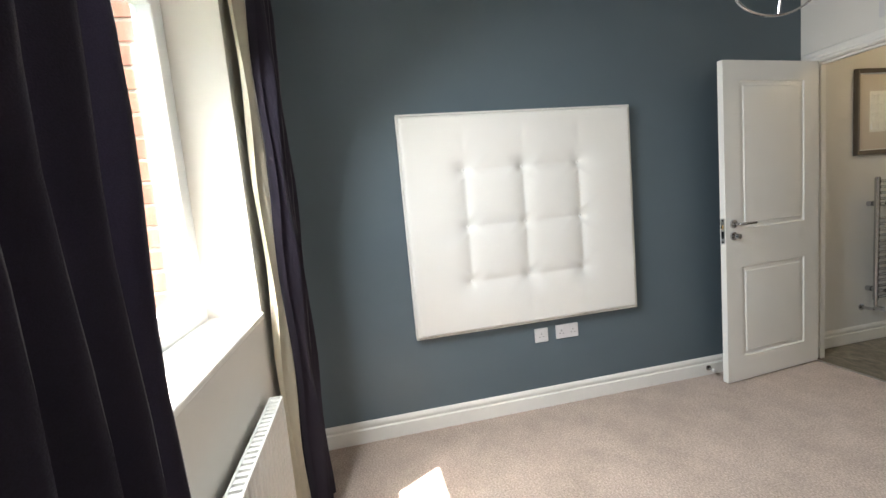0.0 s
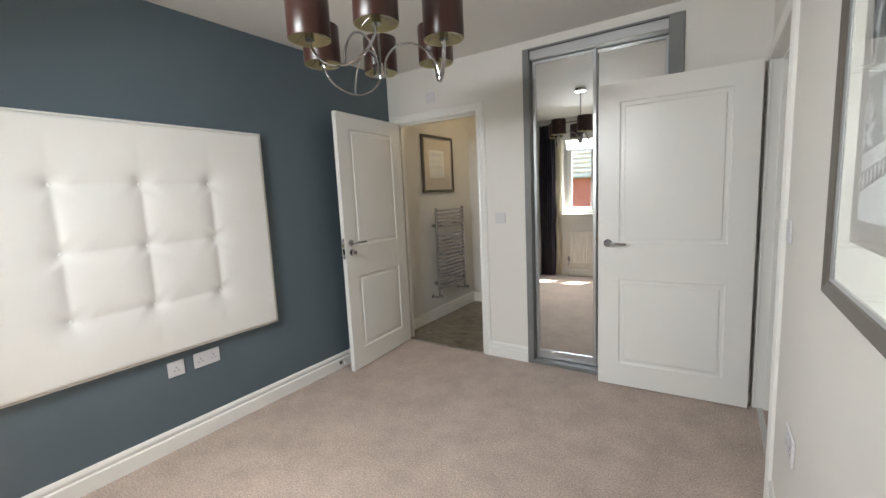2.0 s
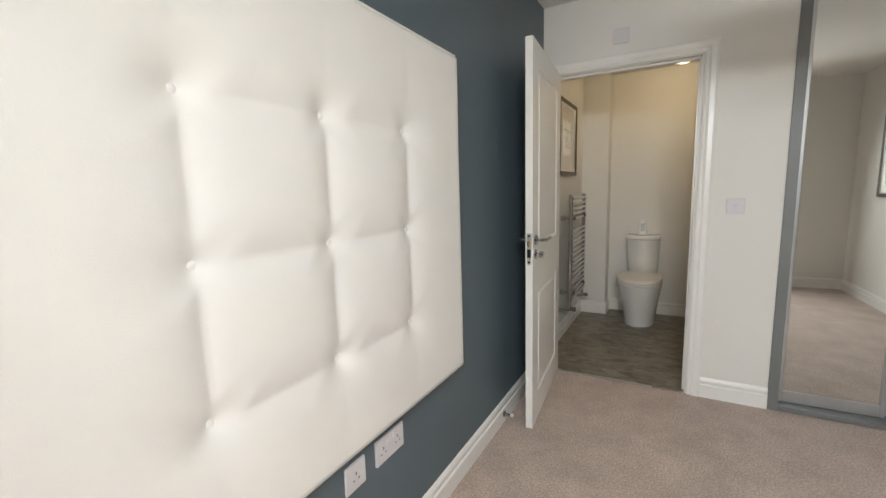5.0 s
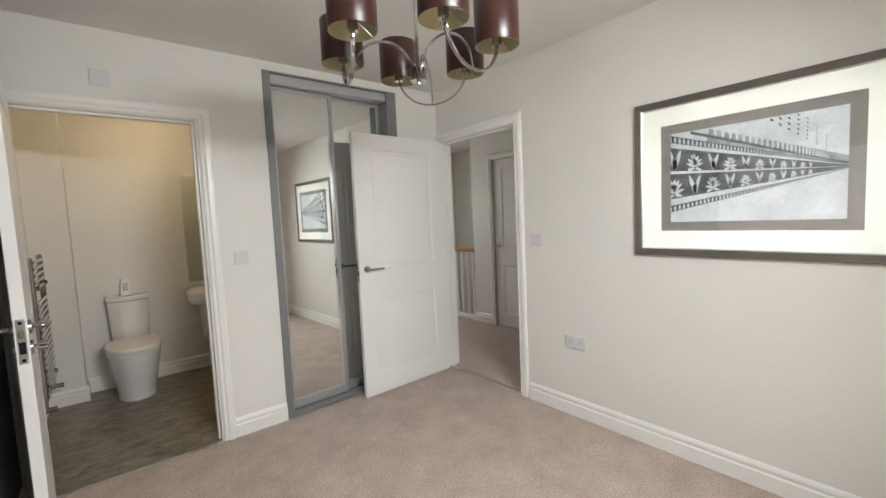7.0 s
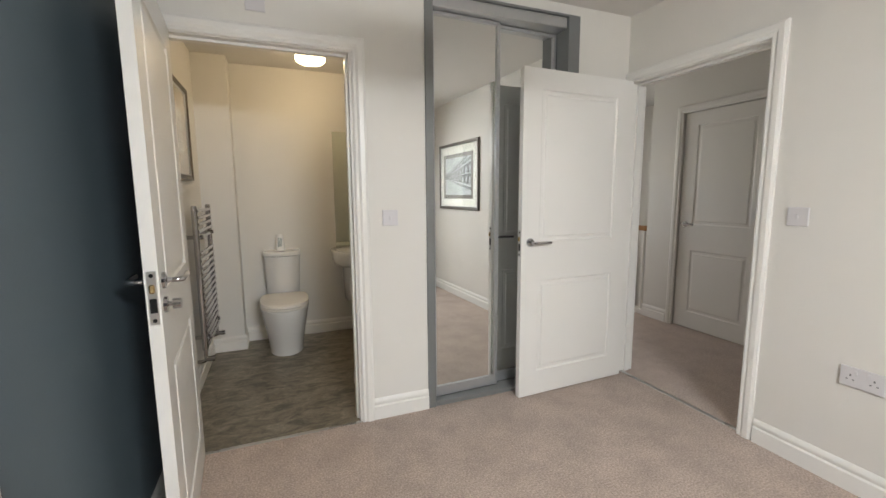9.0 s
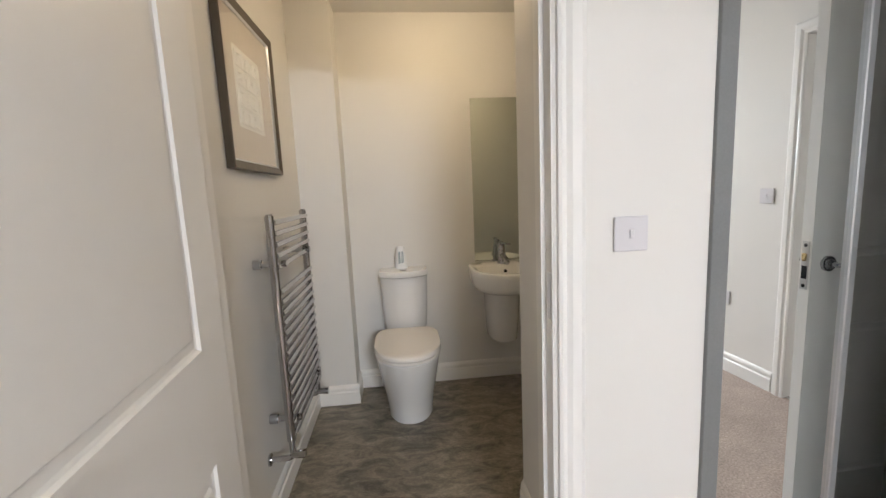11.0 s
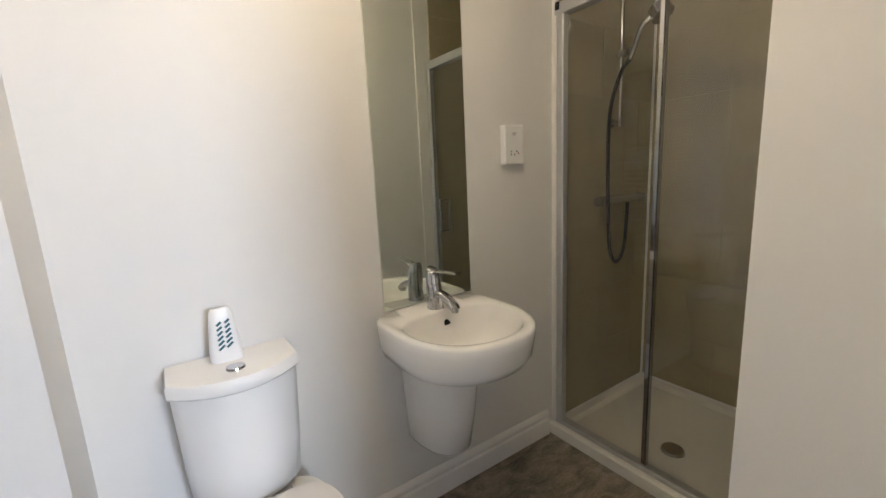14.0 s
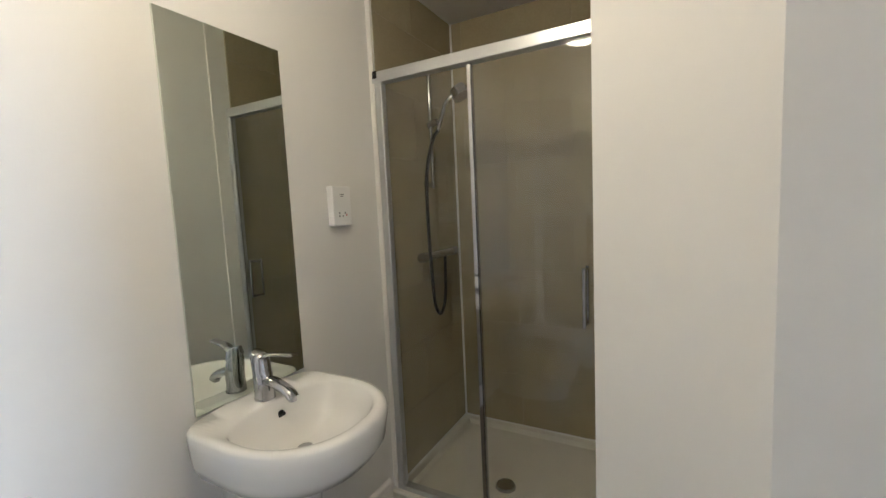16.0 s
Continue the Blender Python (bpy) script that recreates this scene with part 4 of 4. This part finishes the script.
for r_ in range(4):
    for c_ in range(4):
        y0, z0 = 0.652 + c_ * 0.066, 1.548 + r_ * 0.067
        part("relief", mitred(bmesh.new(), "y", XL + 0.0104, 1, y0, y0 + 0.056, z0, z0 + 0.055,
                              [(0, 0), (0.001, 0.005), (0.009, 0.005), (0.010, 0)]), M_PAPER, paper)
        for k in range(3):
            a, b = y0 + rng.uniform(0.012, 0.04), z0 + rng.uniform(0.012, 0.04)
            w_, h_ = rng.choice(((0.008, 0.03), (0.026, 0.008), (0.012, 0.012)))
            part("relief", boxes(((XL + 0.0104, a - w_ / 2, b - h_ / 2), (XL + 0.0158, a + w_ / 2, b + h_ / 2)), bevel=0.0008), M_PAPER, paper)
pane = part("pane", boxes(((XL + 0.0165, EY0 + 0.034, EZ0 + 0.034), (XL + 0.0175, EY1 - 0.034, EZ1 - 0.034))), M_GLASS, ep)
pane.visible_shadow = False

# toilet
TX = 0.548


def oval(cx, y_back, y_front, w, z, n=40, square=2.15):
    """A rounded outline with a flat back at y_back and a round front at y_front."""
    pts = []
    cy, ry = (y_back + y_front) / 2, (y_back - y_front) / 2
    for q in range(n):
        a = 2 * math.pi * q / n
        c, s = math.cos(a), math.sin(a)
        e = 2 / square if s < 0 else 2 / (square + 2.5)
        pts.append(Vector((cx + math.copysign(abs(c) ** e, c) * w / 2, cy + math.copysign(abs(s) ** e, s) * ry, z)))
    return pts


wc = thing("toilet", (TX, 1.4, 0), "white close-coupled ceramic toilet with its lid down", "toilet")
bm = bmesh.new()
loft(bm, [oval(TX, 1.66, 1.20, 0.268, -0.003), oval(TX, 1.66, 1.197, 0.27, 0.03), oval(TX, 1.66, 1.155, 0.298, 0.14), oval(TX, 1.66, 1.085, 0.338, 0.27),
          oval(TX, 1.64, 1.05, 0.366, 0.37), oval(TX, 1.63, 1.043, 0.372, 0.395), oval(TX, 1.63, 1.048, 0.366, 0.4)])
box(bm, (TX - 0.105, 1.5, 0.3), (TX + 0.105, YB - 0.01, 0.405), 0.02, 3)
part("pan", bm, M_CERAMIC, wc, smooth=50)
bm = bmesh.new()
loft(bm, [oval(TX, 1.515, 1.045, 0.358, 0.402), oval(TX, 1.515, 1.038, 0.366, 0.406), oval(TX, 1.515, 1.038, 0.366, 0.418), oval(TX, 1.515, 1.043, 0.358, 0.421)])
part("seat", bm, M_SEAT, wc, smooth=40)
bm = bmesh.new()
loft(bm, [oval(TX, 1.525, 1.039, 0.362, 0.4225), oval(TX, 1.525, 1.033, 0.37, 0.426), oval(TX, 1.525, 1.033, 0.37, 0.44), oval(TX, 1.52, 1.042, 0.366, 0.449),
          oval(TX, 1.50, 1.08, 0.30, 0.452)])
part("lid", bm, M_SEAT, wc, "closed warm white toilet lid", smooth=50)


def tank_ring(w, yf, z, n=14):
    """Flat against the wall, bowed at the front."""
    yb = YB - 0.006
    pts = [Vector((TX + w / 2, yb, z)), Vector((TX - w / 2, yb, z))]
    for q in range(n + 1):
        u = -1 + 2 * q / n
        pts.append(Vector((TX + u * w / 2, yf + 0.065 * abs(u) ** 2.2, z)))
    return pts


bm = bmesh.new()
loft(bm, [tank_ring(0.24, 1.575, 0.405), tank_ring(0.262, 1.55, 0.425), tank_ring(0.276, 1.535, 0.55), tank_ring(0.29, 1.518, 0.757)])
part("cistern", bm, M_CERAMIC, wc, smooth=50)
bm = bmesh.new()
loft(bm, [tank_ring(0.296, 1.512, 0.761), tank_ring(0.302, 1.508, 0.766), tank_ring(0.302, 1.508, 0.790), tank_ring(0.296, 1.513, 0.797), tank_ring(0.27, 1.53, 0.7985)])
part("cistern_lid", bm, M_CERAMIC, wc, smooth=40)
bm = cyl(bmesh.new(), (TX, 1.575, 0.798), (TX, 1.575, 0.804), 0.023, 0.021, 24)
part("flush_button", bm, M_CHROME, wc, smooth=40)

# air freshener on the cistern
fx, fy, fz = 0.538, 1.645, 0.7988
fr = thing("air_freshener", (fx, fy, fz), "white plastic air freshener with slanted slots on the cistern", "air freshener")
bm = bmesh.new()
loft(bm, [[Vector((fx + w / 2 * math.copysign(abs(math.cos(a)) ** 0.6, math.cos(a)), fy + d / 2 * math.sin(a), z)) for a in [2 * math.pi * q / 24 for q in range(24)]]
          for w, d, z in ((0.076, 0.042, fz), (0.078, 0.042, fz + 0.01), (0.068, 0.034, fz + 0.07), (0.056, 0.024, fz + 0.128), (0.044, 0.016, fz + 0.14))])
part("body", bm, M_PLASTIC, fr, smooth=50)
for i in range(6):
    for k in range(2):
        z = fz + 0.040 + i * 0.0125 + k * 0.004
        yy = fy - 0.0205 + (z - fz - 0.01) * 0.078
        c = Matrix.Translation((fx - 0.009 + 0.019 * k, yy - 0.0005, z)) @ Matrix.Rotation(radians(-38), 4, "Y") @ Matrix.Diagonal((0.018 - 0.0009 * i, 0.004, 0.0055, 1))
        bm = bmesh.new()
        bmesh.ops.create_cube(bm, size=1, matrix=c)
        part("slot", bm, M_TEAL, fr, "dark teal slanted slot")

# basin
BX, BYC = 1.182, 1.48
bas = thing("basin", (BX, YB, 0.3), "white ceramic wall basin on a half pedestal", "basin")


def rim(w, yf, z, yb=YB - 0.003, n=48, p=2.3):
    pts = []
    cy = yb - 0.2
    for q in range(n):
        a = 2 * math.pi * q / n
        c, s = math.cos(a), math.sin(a)
        x = BX + math.copysign(abs(c) ** (2 / p), c) * w / 2
        y = cy + (abs(s) ** (2 / 2.1)) * (-(cy - yf)) if s < 0 else cy + abs(s) ** (2 / 9) * (yb - cy)
        pts.append(Vector((x, y, z)))
    return pts


def bowl(w, yf, z, yb, n=48):
    cy = (yf + yb) / 2 + 0.03
    pts = []
    for q in range(n):
        a = 2 * math.pi * q / n
        c, s = math.cos(a), math.sin(a)
        y = cy + s * (cy - yf) if s < 0 else cy + abs(s) ** 0.5 * (yb - cy)
        pts.append(Vector((BX + math.copysign(abs(c) ** 0.85, c) * w / 2, y, z)))
    return pts


bm = bmesh.new()
loft(bm, [rim(0.24, 1.42, 0.645), rim(0.34, 1.34, 0.652), rim(0.405, 1.285, 0.672), rim(0.43, 1.262, 0.705), rim(0.44, 1.252, 0.76), rim(0.442, 1.25, 0.785),
          rim(0.436, 1.256, 0.793), rim(0.42, 1.268, 0.795), bowl(0.385, 1.285, 0.794, 1.60), bowl(0.37, 1.297, 0.785, 1.593), bowl(0.34, 1.32, 0.745, 1.58),
          bowl(0.27, 1.37, 0.70, 1.55), bowl(0.14, 1.43, 0.682, 1.52), bowl(0.05, 1.46, 0.679, 1.50)])
part("bowl", bm, M_CERAMIC, bas, smooth=60)
bm = bmesh.new()
loft(bm, [[Vector((BX + math.copysign(abs(math.cos(a)) ** 0.8, math.cos(a)) * w / 2, (YB - 0.004) - abs(math.sin(a)) ** 0.8 * d, z))
           for a in [math.pi * q / 20 for q in range(21)]] for w, d, z in
          ((0.165, 0.16, 0.298), (0.182, 0.185, 0.301), (0.19, 0.195, 0.31), (0.205, 0.22, 0.43), (0.218, 0.245, 0.58), (0.222, 0.252, 0.66))])
part("half_pedestal", bm, M_CERAMIC, bas, smooth=50)
bm = cyl(bmesh.new(), (1.195, 1.588, 0.752), (1.195, 1.577, 0.747), 0.011, n=18)
part("overflow", bm, M_BLACK, bas, smooth=40)
bm = cyl(bmesh.new(), (BX, 1.48, 0.678), (BX, 1.48, 0.684), 0.022, 0.02, 24)
part("waste", bm, M_CHROME, bas, "chrome basin waste", smooth=40)
tap = thing("mixer_tap", (1.185, 1.625, 0.794), "chrome single lever basin mixer tap", "tap")
bm = bmesh.new()
cyl(bm, (1.185, 1.632, 0.793), (1.185, 1.632, 0.80), 0.030, 0.029, 24)
loft(bm, [[Vector((1.185 + r * math.cos(a), 1.632 + dy + r * 1.1 * math.sin(a), z + tilt * r * math.sin(a))) for a in [2 * math.pi * q / 24 for q in range(24)]]
          for r, dy, z, tilt in ((0.028, 0, 0.80, 0), (0.0265, 0.0, 0.835, 0.0), (0.026, 0.003, 0.87, 0.2), (0.0255, 0.006, 0.892, 0.5), (0.0235, 0.006, 0.894, 0.5),
                                 (0.0235, 0.006, 0.898, 0.55), (0.026, 0.006, 0.9, 0.6), (0.022, 0.004, 0.922, 0.7), (0.008, 0.0, 0.93, 0.5))])
part("body", bm, M_CHROME, tap, smooth=50)
bm = tube(bmesh.new(), [(1.185, 1.62, 0.85), (1.186, 1.59, 0.848), (1.188, 1.555, 0.836), (1.19, 1.53, 0.823), (1.19, 1.522, 0.812)], (0.019, 0.0135), 16)
cyl(bm, (1.19, 1.524, 0.818), (1.19, 1.524, 0.803), 0.0115, n=18)
part("spout", bm, M_CHROME, tap, smooth=60)
bm = tube(bmesh.new(), [(1.185, 1.64, 0.905), (1.187, 1.615, 0.921), (1.192, 1.585, 0.928), (1.198, 1.55, 0.930), (1.203, 1.515, 0.932)], (0.016, 0.006), 14)
part("lever", bm, M_CHROME, tap, smooth=60)

solo("wall_mirror", boxes(((1.022, YB - 0.008, 0.797), (1.393, YB - 0.0005, 1.84)), bevel=0.0015), M_BATHMIRROR, "tall frameless wall mirror above the basin", "mirror")

sp = thing("shaver_socket", (1.615, YB, 1.344), "white shaver socket with printed markings", "socket")
part("housing", boxes(((1.567, YB - 0.03, 1.27), (1.664, YB - 0.0005, 1.417)), bevel=0.004, seg=2), M_PLASTIC, sp)
for z, w_ in ((1.385, 0.022), (1.378, 0.014)):
    part("marking", boxes(((1.615 - w_ / 2, YB - 0.0308, z), (1.615 + w_ / 2, YB - 0.0298, z + 0.003))), M_PRINT, sp)
for dx, dz in ((-0.018, 0), (-0.018, 0.012), (0.0, 0.0), (0.012, 0.012), (0.02, 0.004)):
    part("pin_hole", cyl(bmesh.new(), (1.615 + dx, YB - 0.031, 1.306 + dz), (1.615 + dx, YB - 0.0295, 1.306 + dz), 0.0035, n=12), M_RED if dx > 0.015 else M_PRINT, sp)

# ---- shower ----
SX = 1.88
struct("shower_upstand", boxes(((1.864, YB - 0.022, 0.06), (1.878, YB - 0.0005, HE))), M_GLOSS, "white edge trim beside the shower", "trim")
tray = thing("shower_tray", (2.24, 1.2, 0), "white shower tray with raised kerb", "shower tray")
bm = bmesh.new()


def rect(x0, x1, y0, y1, z):
    return [Vector((x0, y0, z)), Vector((x1, y0, z)), Vector((x1, y1, z)), Vector((x0, y1, z))]


loft(bm, [rect(1.845, 2.63, 0.731, YB - 0.001, -0.004), rect(1.845, 2.63, 0.731, YB - 0.001, 0.045), rect(1.852, 2.629, 0.738, YB - 0.002, 0.052),
          rect(1.91, 2.58, 0.78, YB - 0.05, 0.05), rect(1.925, 2.565, 0.795, YB - 0.065, 0.03), rect(2.14, 2.2, 1.2, 1.27, 0.022)])
part("tray_body", bm, M_TRAY, tray)
bm = bmesh.new()
cyl(bm, (2.12, 1.26, 0.024), (2.12, 1.26, 0.036), 0.048, 0.042, 28)
part("waste_cover", bm, M_BRUSHED, tray, "round metal waste cover", smooth=40)

enc = thing("shower_enclosure", (SX, 1.2, 0.05), "chrome framed sliding glass shower door", "shower door")
part("top_rail", boxes(((SX - 0.02, 0.74, 1.845), (SX + 0.03, 1.69, 1.89)), bevel=0.004, seg=2), M_SILVER, enc, "bright silver top rail")
part("bottom_rail", boxes(((SX - 0.014, 0.74, 0.052), (SX + 0.03, 1.69, 0.075)), bevel=0.003), M_SILVER, enc)
part("wall_profile", boxes(((SX - 0.016, 1.648, 0.053), (SX + 0.022, 1.682, 1.888)), bevel=0.004), M_SILVER, enc)
part("wall_profile", boxes(((SX - 0.016, 0.732, 0.053), (SX + 0.022, 0.762, 1.888)), bevel=0.004), M_SILVER, enc)
part("end_cap", boxes(((SX - 0.024, 1.664, 1.862), (SX - 0.016, 1.684, 1.892)), bevel=0.002), M_BLACK, enc, "small black end cap")
part("meeting_post", boxes(((SX - 0.004, 1.245, 0.076), (SX + 0.02, 1.268, 1.845)), bevel=0.004), M_CHROME, enc, smooth=40)
for y0, y1, x in ((1.26, 1.675, SX + 0.008), (0.765, 1.25, SX - 0.006)):
    g = part("glass_panel", boxes(((x, y0, 0.072), (x + 0.005, y1, 1.85))), M_GLASS, enc, "clear toughened glass panel")
    g.visible_shadow = False
bm = bmesh.new()
for x, s in ((SX - 0.006, -1), (SX - 0.001, 1)):
    tube(bm, [(x, 0.852, 0.90), (x + s * 0.03, 0.852, 0.90), (x + s * 0.034, 0.852, 0.905), (x + s * 0.034, 0.852, 1.08), (x + s * 0.03, 0.852, 1.085), (x, 0.852, 1.085)], 0.006, 10)
part("door_handle", bm, M_CHROME, enc, "chrome bar handle", smooth=50)

sv = thing("shower_set", (2.28, YB, 1.1), "chrome bar mixer shower with riser rail and hose", "shower")
SY = YB - 0.012
part("riser_rail", cyl(bmesh.new(), (2.265, SY - 0.045, 1.42), (2.265, SY - 0.045, 2.03), 0.009, n=14), M_CHROME, sv, smooth=40)
for z in (1.44, 2.01):
    bm = cyl(bmesh.new(), (2.265, SY, z), (2.265, SY - 0.05, z), 0.012, n=14)
    cyl(bm, (2.265, SY, z), (2.265, SY - 0.008, z), 0.022, n=18)
    part("rail_bracket", bm, M_CHROME, sv, smooth=40)
bm = cyl(bmesh.new(), (2.13, SY - 0.055, 1.085), (2.42, SY - 0.055, 1.085), 0.021, n=20)
cyl(bm, (2.19, SY, 1.085), (2.19, SY - 0.05, 1.085), 0.014, n=14)
cyl(bm, (2.36, SY, 1.085), (2.36, SY - 0.05, 1.085), 0.014, n=14)
cyl(bm, (2.10, SY - 0.055, 1.085), (2.13, SY - 0.055, 1.085), 0.024, n=20)
cyl(bm, (2.42, SY - 0.055, 1.085), (2.45, SY - 0.055, 1.085), 0.024, n=20)
part("bar_valve", bm, M_CHROME, sv, "chrome thermostatic bar valve", smooth=40)
bm = cyl(bmesh.new(), (2.265, SY - 0.03, 1.73), (2.265, SY - 0.085, 1.745), 0.017, n=16)
part("slider", bm, M_CHROME, sv, smooth=40)
bm = tube(bmesh.new(), [(2.265, SY - 0.085, 1.70), (2.28, SY - 0.10, 1.76), (2.265, SY - 0.14, 1.83), (2.29, SY - 0.195, 1.875)], 0.011, 12)
cyl(bm, (2.29, SY - 0.19, 1.89), (2.29, SY - 0.215, 1.85), 0.042, 0.046, 24)
part("hand_shower", bm, M_CHROME, sv, "chrome hand shower head", smooth=50)
bm = tube(bmesh.new(), [(2.265, SY - 0.085, 1.70), (2.180, SY - 0.10, 1.64), (2.095, SY - 0.11, 1.48), (2.085, SY - 0.11, 1.25), (2.115, SY - 0.10, 1.0), (2.150, SY - 0.09, 0.85),
                        (2.220, SY - 0.08, 0.79), (2.300, SY - 0.065, 0.86), (2.335, SY - 0.055, 1.065)], 0.0085, 10)
part("hose", bm, M_BLACK, sv, "dark flexible shower hose", smooth=60)


struct("silicone_bead", boxes(((2.612, YB - 0.019, 0.05), (2.622, YB - 0.009, HE)), ((1.9, YB - 0.016, 0.05), (2.612, YB - 0.008, 0.058)),
                             ((2.613, 0.74, 0.05), (2.621, YB - 0.02, 0.058)), bevel=0.002), M_PLASTIC, "white silicone bead in the shower corner and along the tray", "trim")

# ---- landing and outside ----
bal = thing("balustrade", (LX, 1.6, 0), "white landing balustrade with an oak handrail", "balustrade")
part("base_rail", boxes(((LX - 0.005, 0.962, 0.0), (LX + 0.06, 2.6, 0.05)), bevel=0.004), M_GLOSS, bal)
part("handrail", boxes(((LX - 0.005, 0.962, 0.885), (LX + 0.06, 2.6, 0.935)), bevel=0.012, seg=3), M_OAK, bal, "varnished oak handrail", smooth=40)
spin = part("spindle", boxes(((LX + 0.012, 1.0, 0.05), (LX + 0.044, 1.032, 0.885)), bevel=0.003), M_GLOSS, bal)
for i in range(1, 15):
    s_ = new("spindle", spin.data)
    s_.parent, s_.matrix_parent_inverse = bal, spin.matrix_parent_inverse
    s_.location = (0, 0.108 * i, 0)
# Added window, out of view, where the landing's fill lamp stands.
w2 = thing("unseen_landing_window", (3.35, 2.65, 1.25), "small white window added out of view for the landing's fill lamp", "window", kind="structure")
part("window_frame", boxes(((3.0, 2.62, 1.25), (3.05, 2.68, 1.8)), ((3.65, 2.62, 1.25), (3.7, 2.68, 1.8)), ((3.05, 2.62, 1.25), (3.65, 2.68, 1.3)),
                           ((3.05, 2.62, 1.75), (3.65, 2.68, 1.8)), bevel=0.004), M_UPVC, w2)
pane = part("pane", boxes(((3.05, 2.645, 1.3), (3.65, 2.65, 1.75))), M_GLASS, w2)
pane.visible_shadow = False

struct("ground", boxes(((-400, -400, -2.9), (400, 400, -2.75))), M_GRASS, "mown grass around the houses", "ground")
house = thing("neighbour_house", (1.0, -16, -2.75), "red brick house with a pale tiled roof", "house")
HY = -14.0
part("wall", boxes(((-9, HY - 7, -2.75), (11, HY, 1.85))), M_FARBRICK, house, "red brick facade")
bm = bmesh.new()
for i in range(14):
    y0, z0 = HY + 0.35 - i * 0.27, 1.8 + i * 0.2
    box(bm, (-9.4, y0 - 0.33, z0), (11.4, y0, z0 + 0.06), 0)
loft(bm, [[Vector((-9.3, HY + 0.3, 1.75)), Vector((-9.3, HY - 3.5, 4.6)), Vector((-9.3, HY - 7.3, 1.75))],
          [Vector((11.3, HY + 0.3, 1.75)), Vector((11.3, HY - 3.5, 4.6)), Vector((11.3, HY - 7.3, 1.75))]])
part("roof", bm, M_ROOF, house, "pale tiled roof in courses")
for x in (-6.0, -2.6, 0.4, 3.4, 7.0):
    for z in (0.2, -2.2):
        fr_ = part("window", boxes(((x - 0.55, HY - 0.02, z), (x - 0.49, HY + 0.03, z + 1.2)), ((x + 0.49, HY - 0.02, z), (x + 0.55, HY + 0.03, z + 1.2)),
                                   ((x - 0.49, HY - 0.02, z), (x + 0.49, HY + 0.03, z + 0.06)), ((x - 0.49, HY - 0.02, z + 1.14), (x + 0.49, HY + 0.03, z + 1.2)),
                                   ((x - 0.03, HY - 0.02, z + 0.06), (x + 0.03, HY + 0.03, z + 1.14))), M_UPVC, house, "white casement window")
        part("pane", boxes(((x - 0.49, HY - 0.01, z + 0.06), (x + 0.49, HY + 0.005, z + 1.14))), M_DARKGLASS, fr_)


# ---- tiles, last ----
def tiled(wall, axis, plane, s, u0, u1, z0, z1, tw, th, skip=None):
    """Tiles on an inner wall: axis 'x' runs along x on the plane y; s is the side that they stand on."""
    cache = {}
    z = z0
    row = 0
    while z < z1 - 0.01:
        h = min(th, z1 - z)
        u = u0 - (tw / 2 if row % 2 else 0)
        while u < u1 - 0.01:
            a, b = max(u, u0), min(u + tw, u1)
            if b - a > 0.02:
                key = (round(b - a, 3), round(h, 3))
                g = 0.0012
                if key not in cache:
                    lo = (g, 0, g) if axis == "x" else (0, g, g)
                    hi = (b - a - g, s * 0.008, h - g) if axis == "x" else (s * 0.008, b - a - g, h - g)
                    lo, hi = [min(p, q) for p, q in zip(lo, hi)], [max(p, q) for p, q in zip(lo, hi)]
                    t_ = part("tile", boxes((lo, hi), bevel=0.0008), M_TILE, wall)
                    cache[key] = t_.data
                else:
                    t_ = new("tile", cache[key])
                    t_.parent = wall
                    if wall in ORIGIN:
                        t_.matrix_parent_inverse = ORIGIN[wall].inverted()
                t_.location = (a, plane, z) if axis == "x" else (plane, a, z)
            u += tw
        z += th
        row += 1


for nm, axis, plane, s, u0, u1 in (("shower_tiling_back", "x", YB - 0.001, -1, 1.90, 2.628), ("shower_tiling_end", "y", 2.629, -1, 0.73, YB - 0.012),
                                   ("shower_tiling_side", "x", 0.726, 1, 1.90, 2.628)):
    bm = boxes(((u0, plane, 0.05), (u1, plane + s * 0.006, HE))) if axis == "x" else boxes(((plane, u0, 0.05), (plane + s * 0.006, u1, HE)))
    w_ = struct(nm, bm, M_GROUT, "large taupe ceramic wall tiles in the shower", "wall tiles")
    tiled(w_, axis, plane, s, u0, u1, 0.053, HE, 0.6, 0.3)
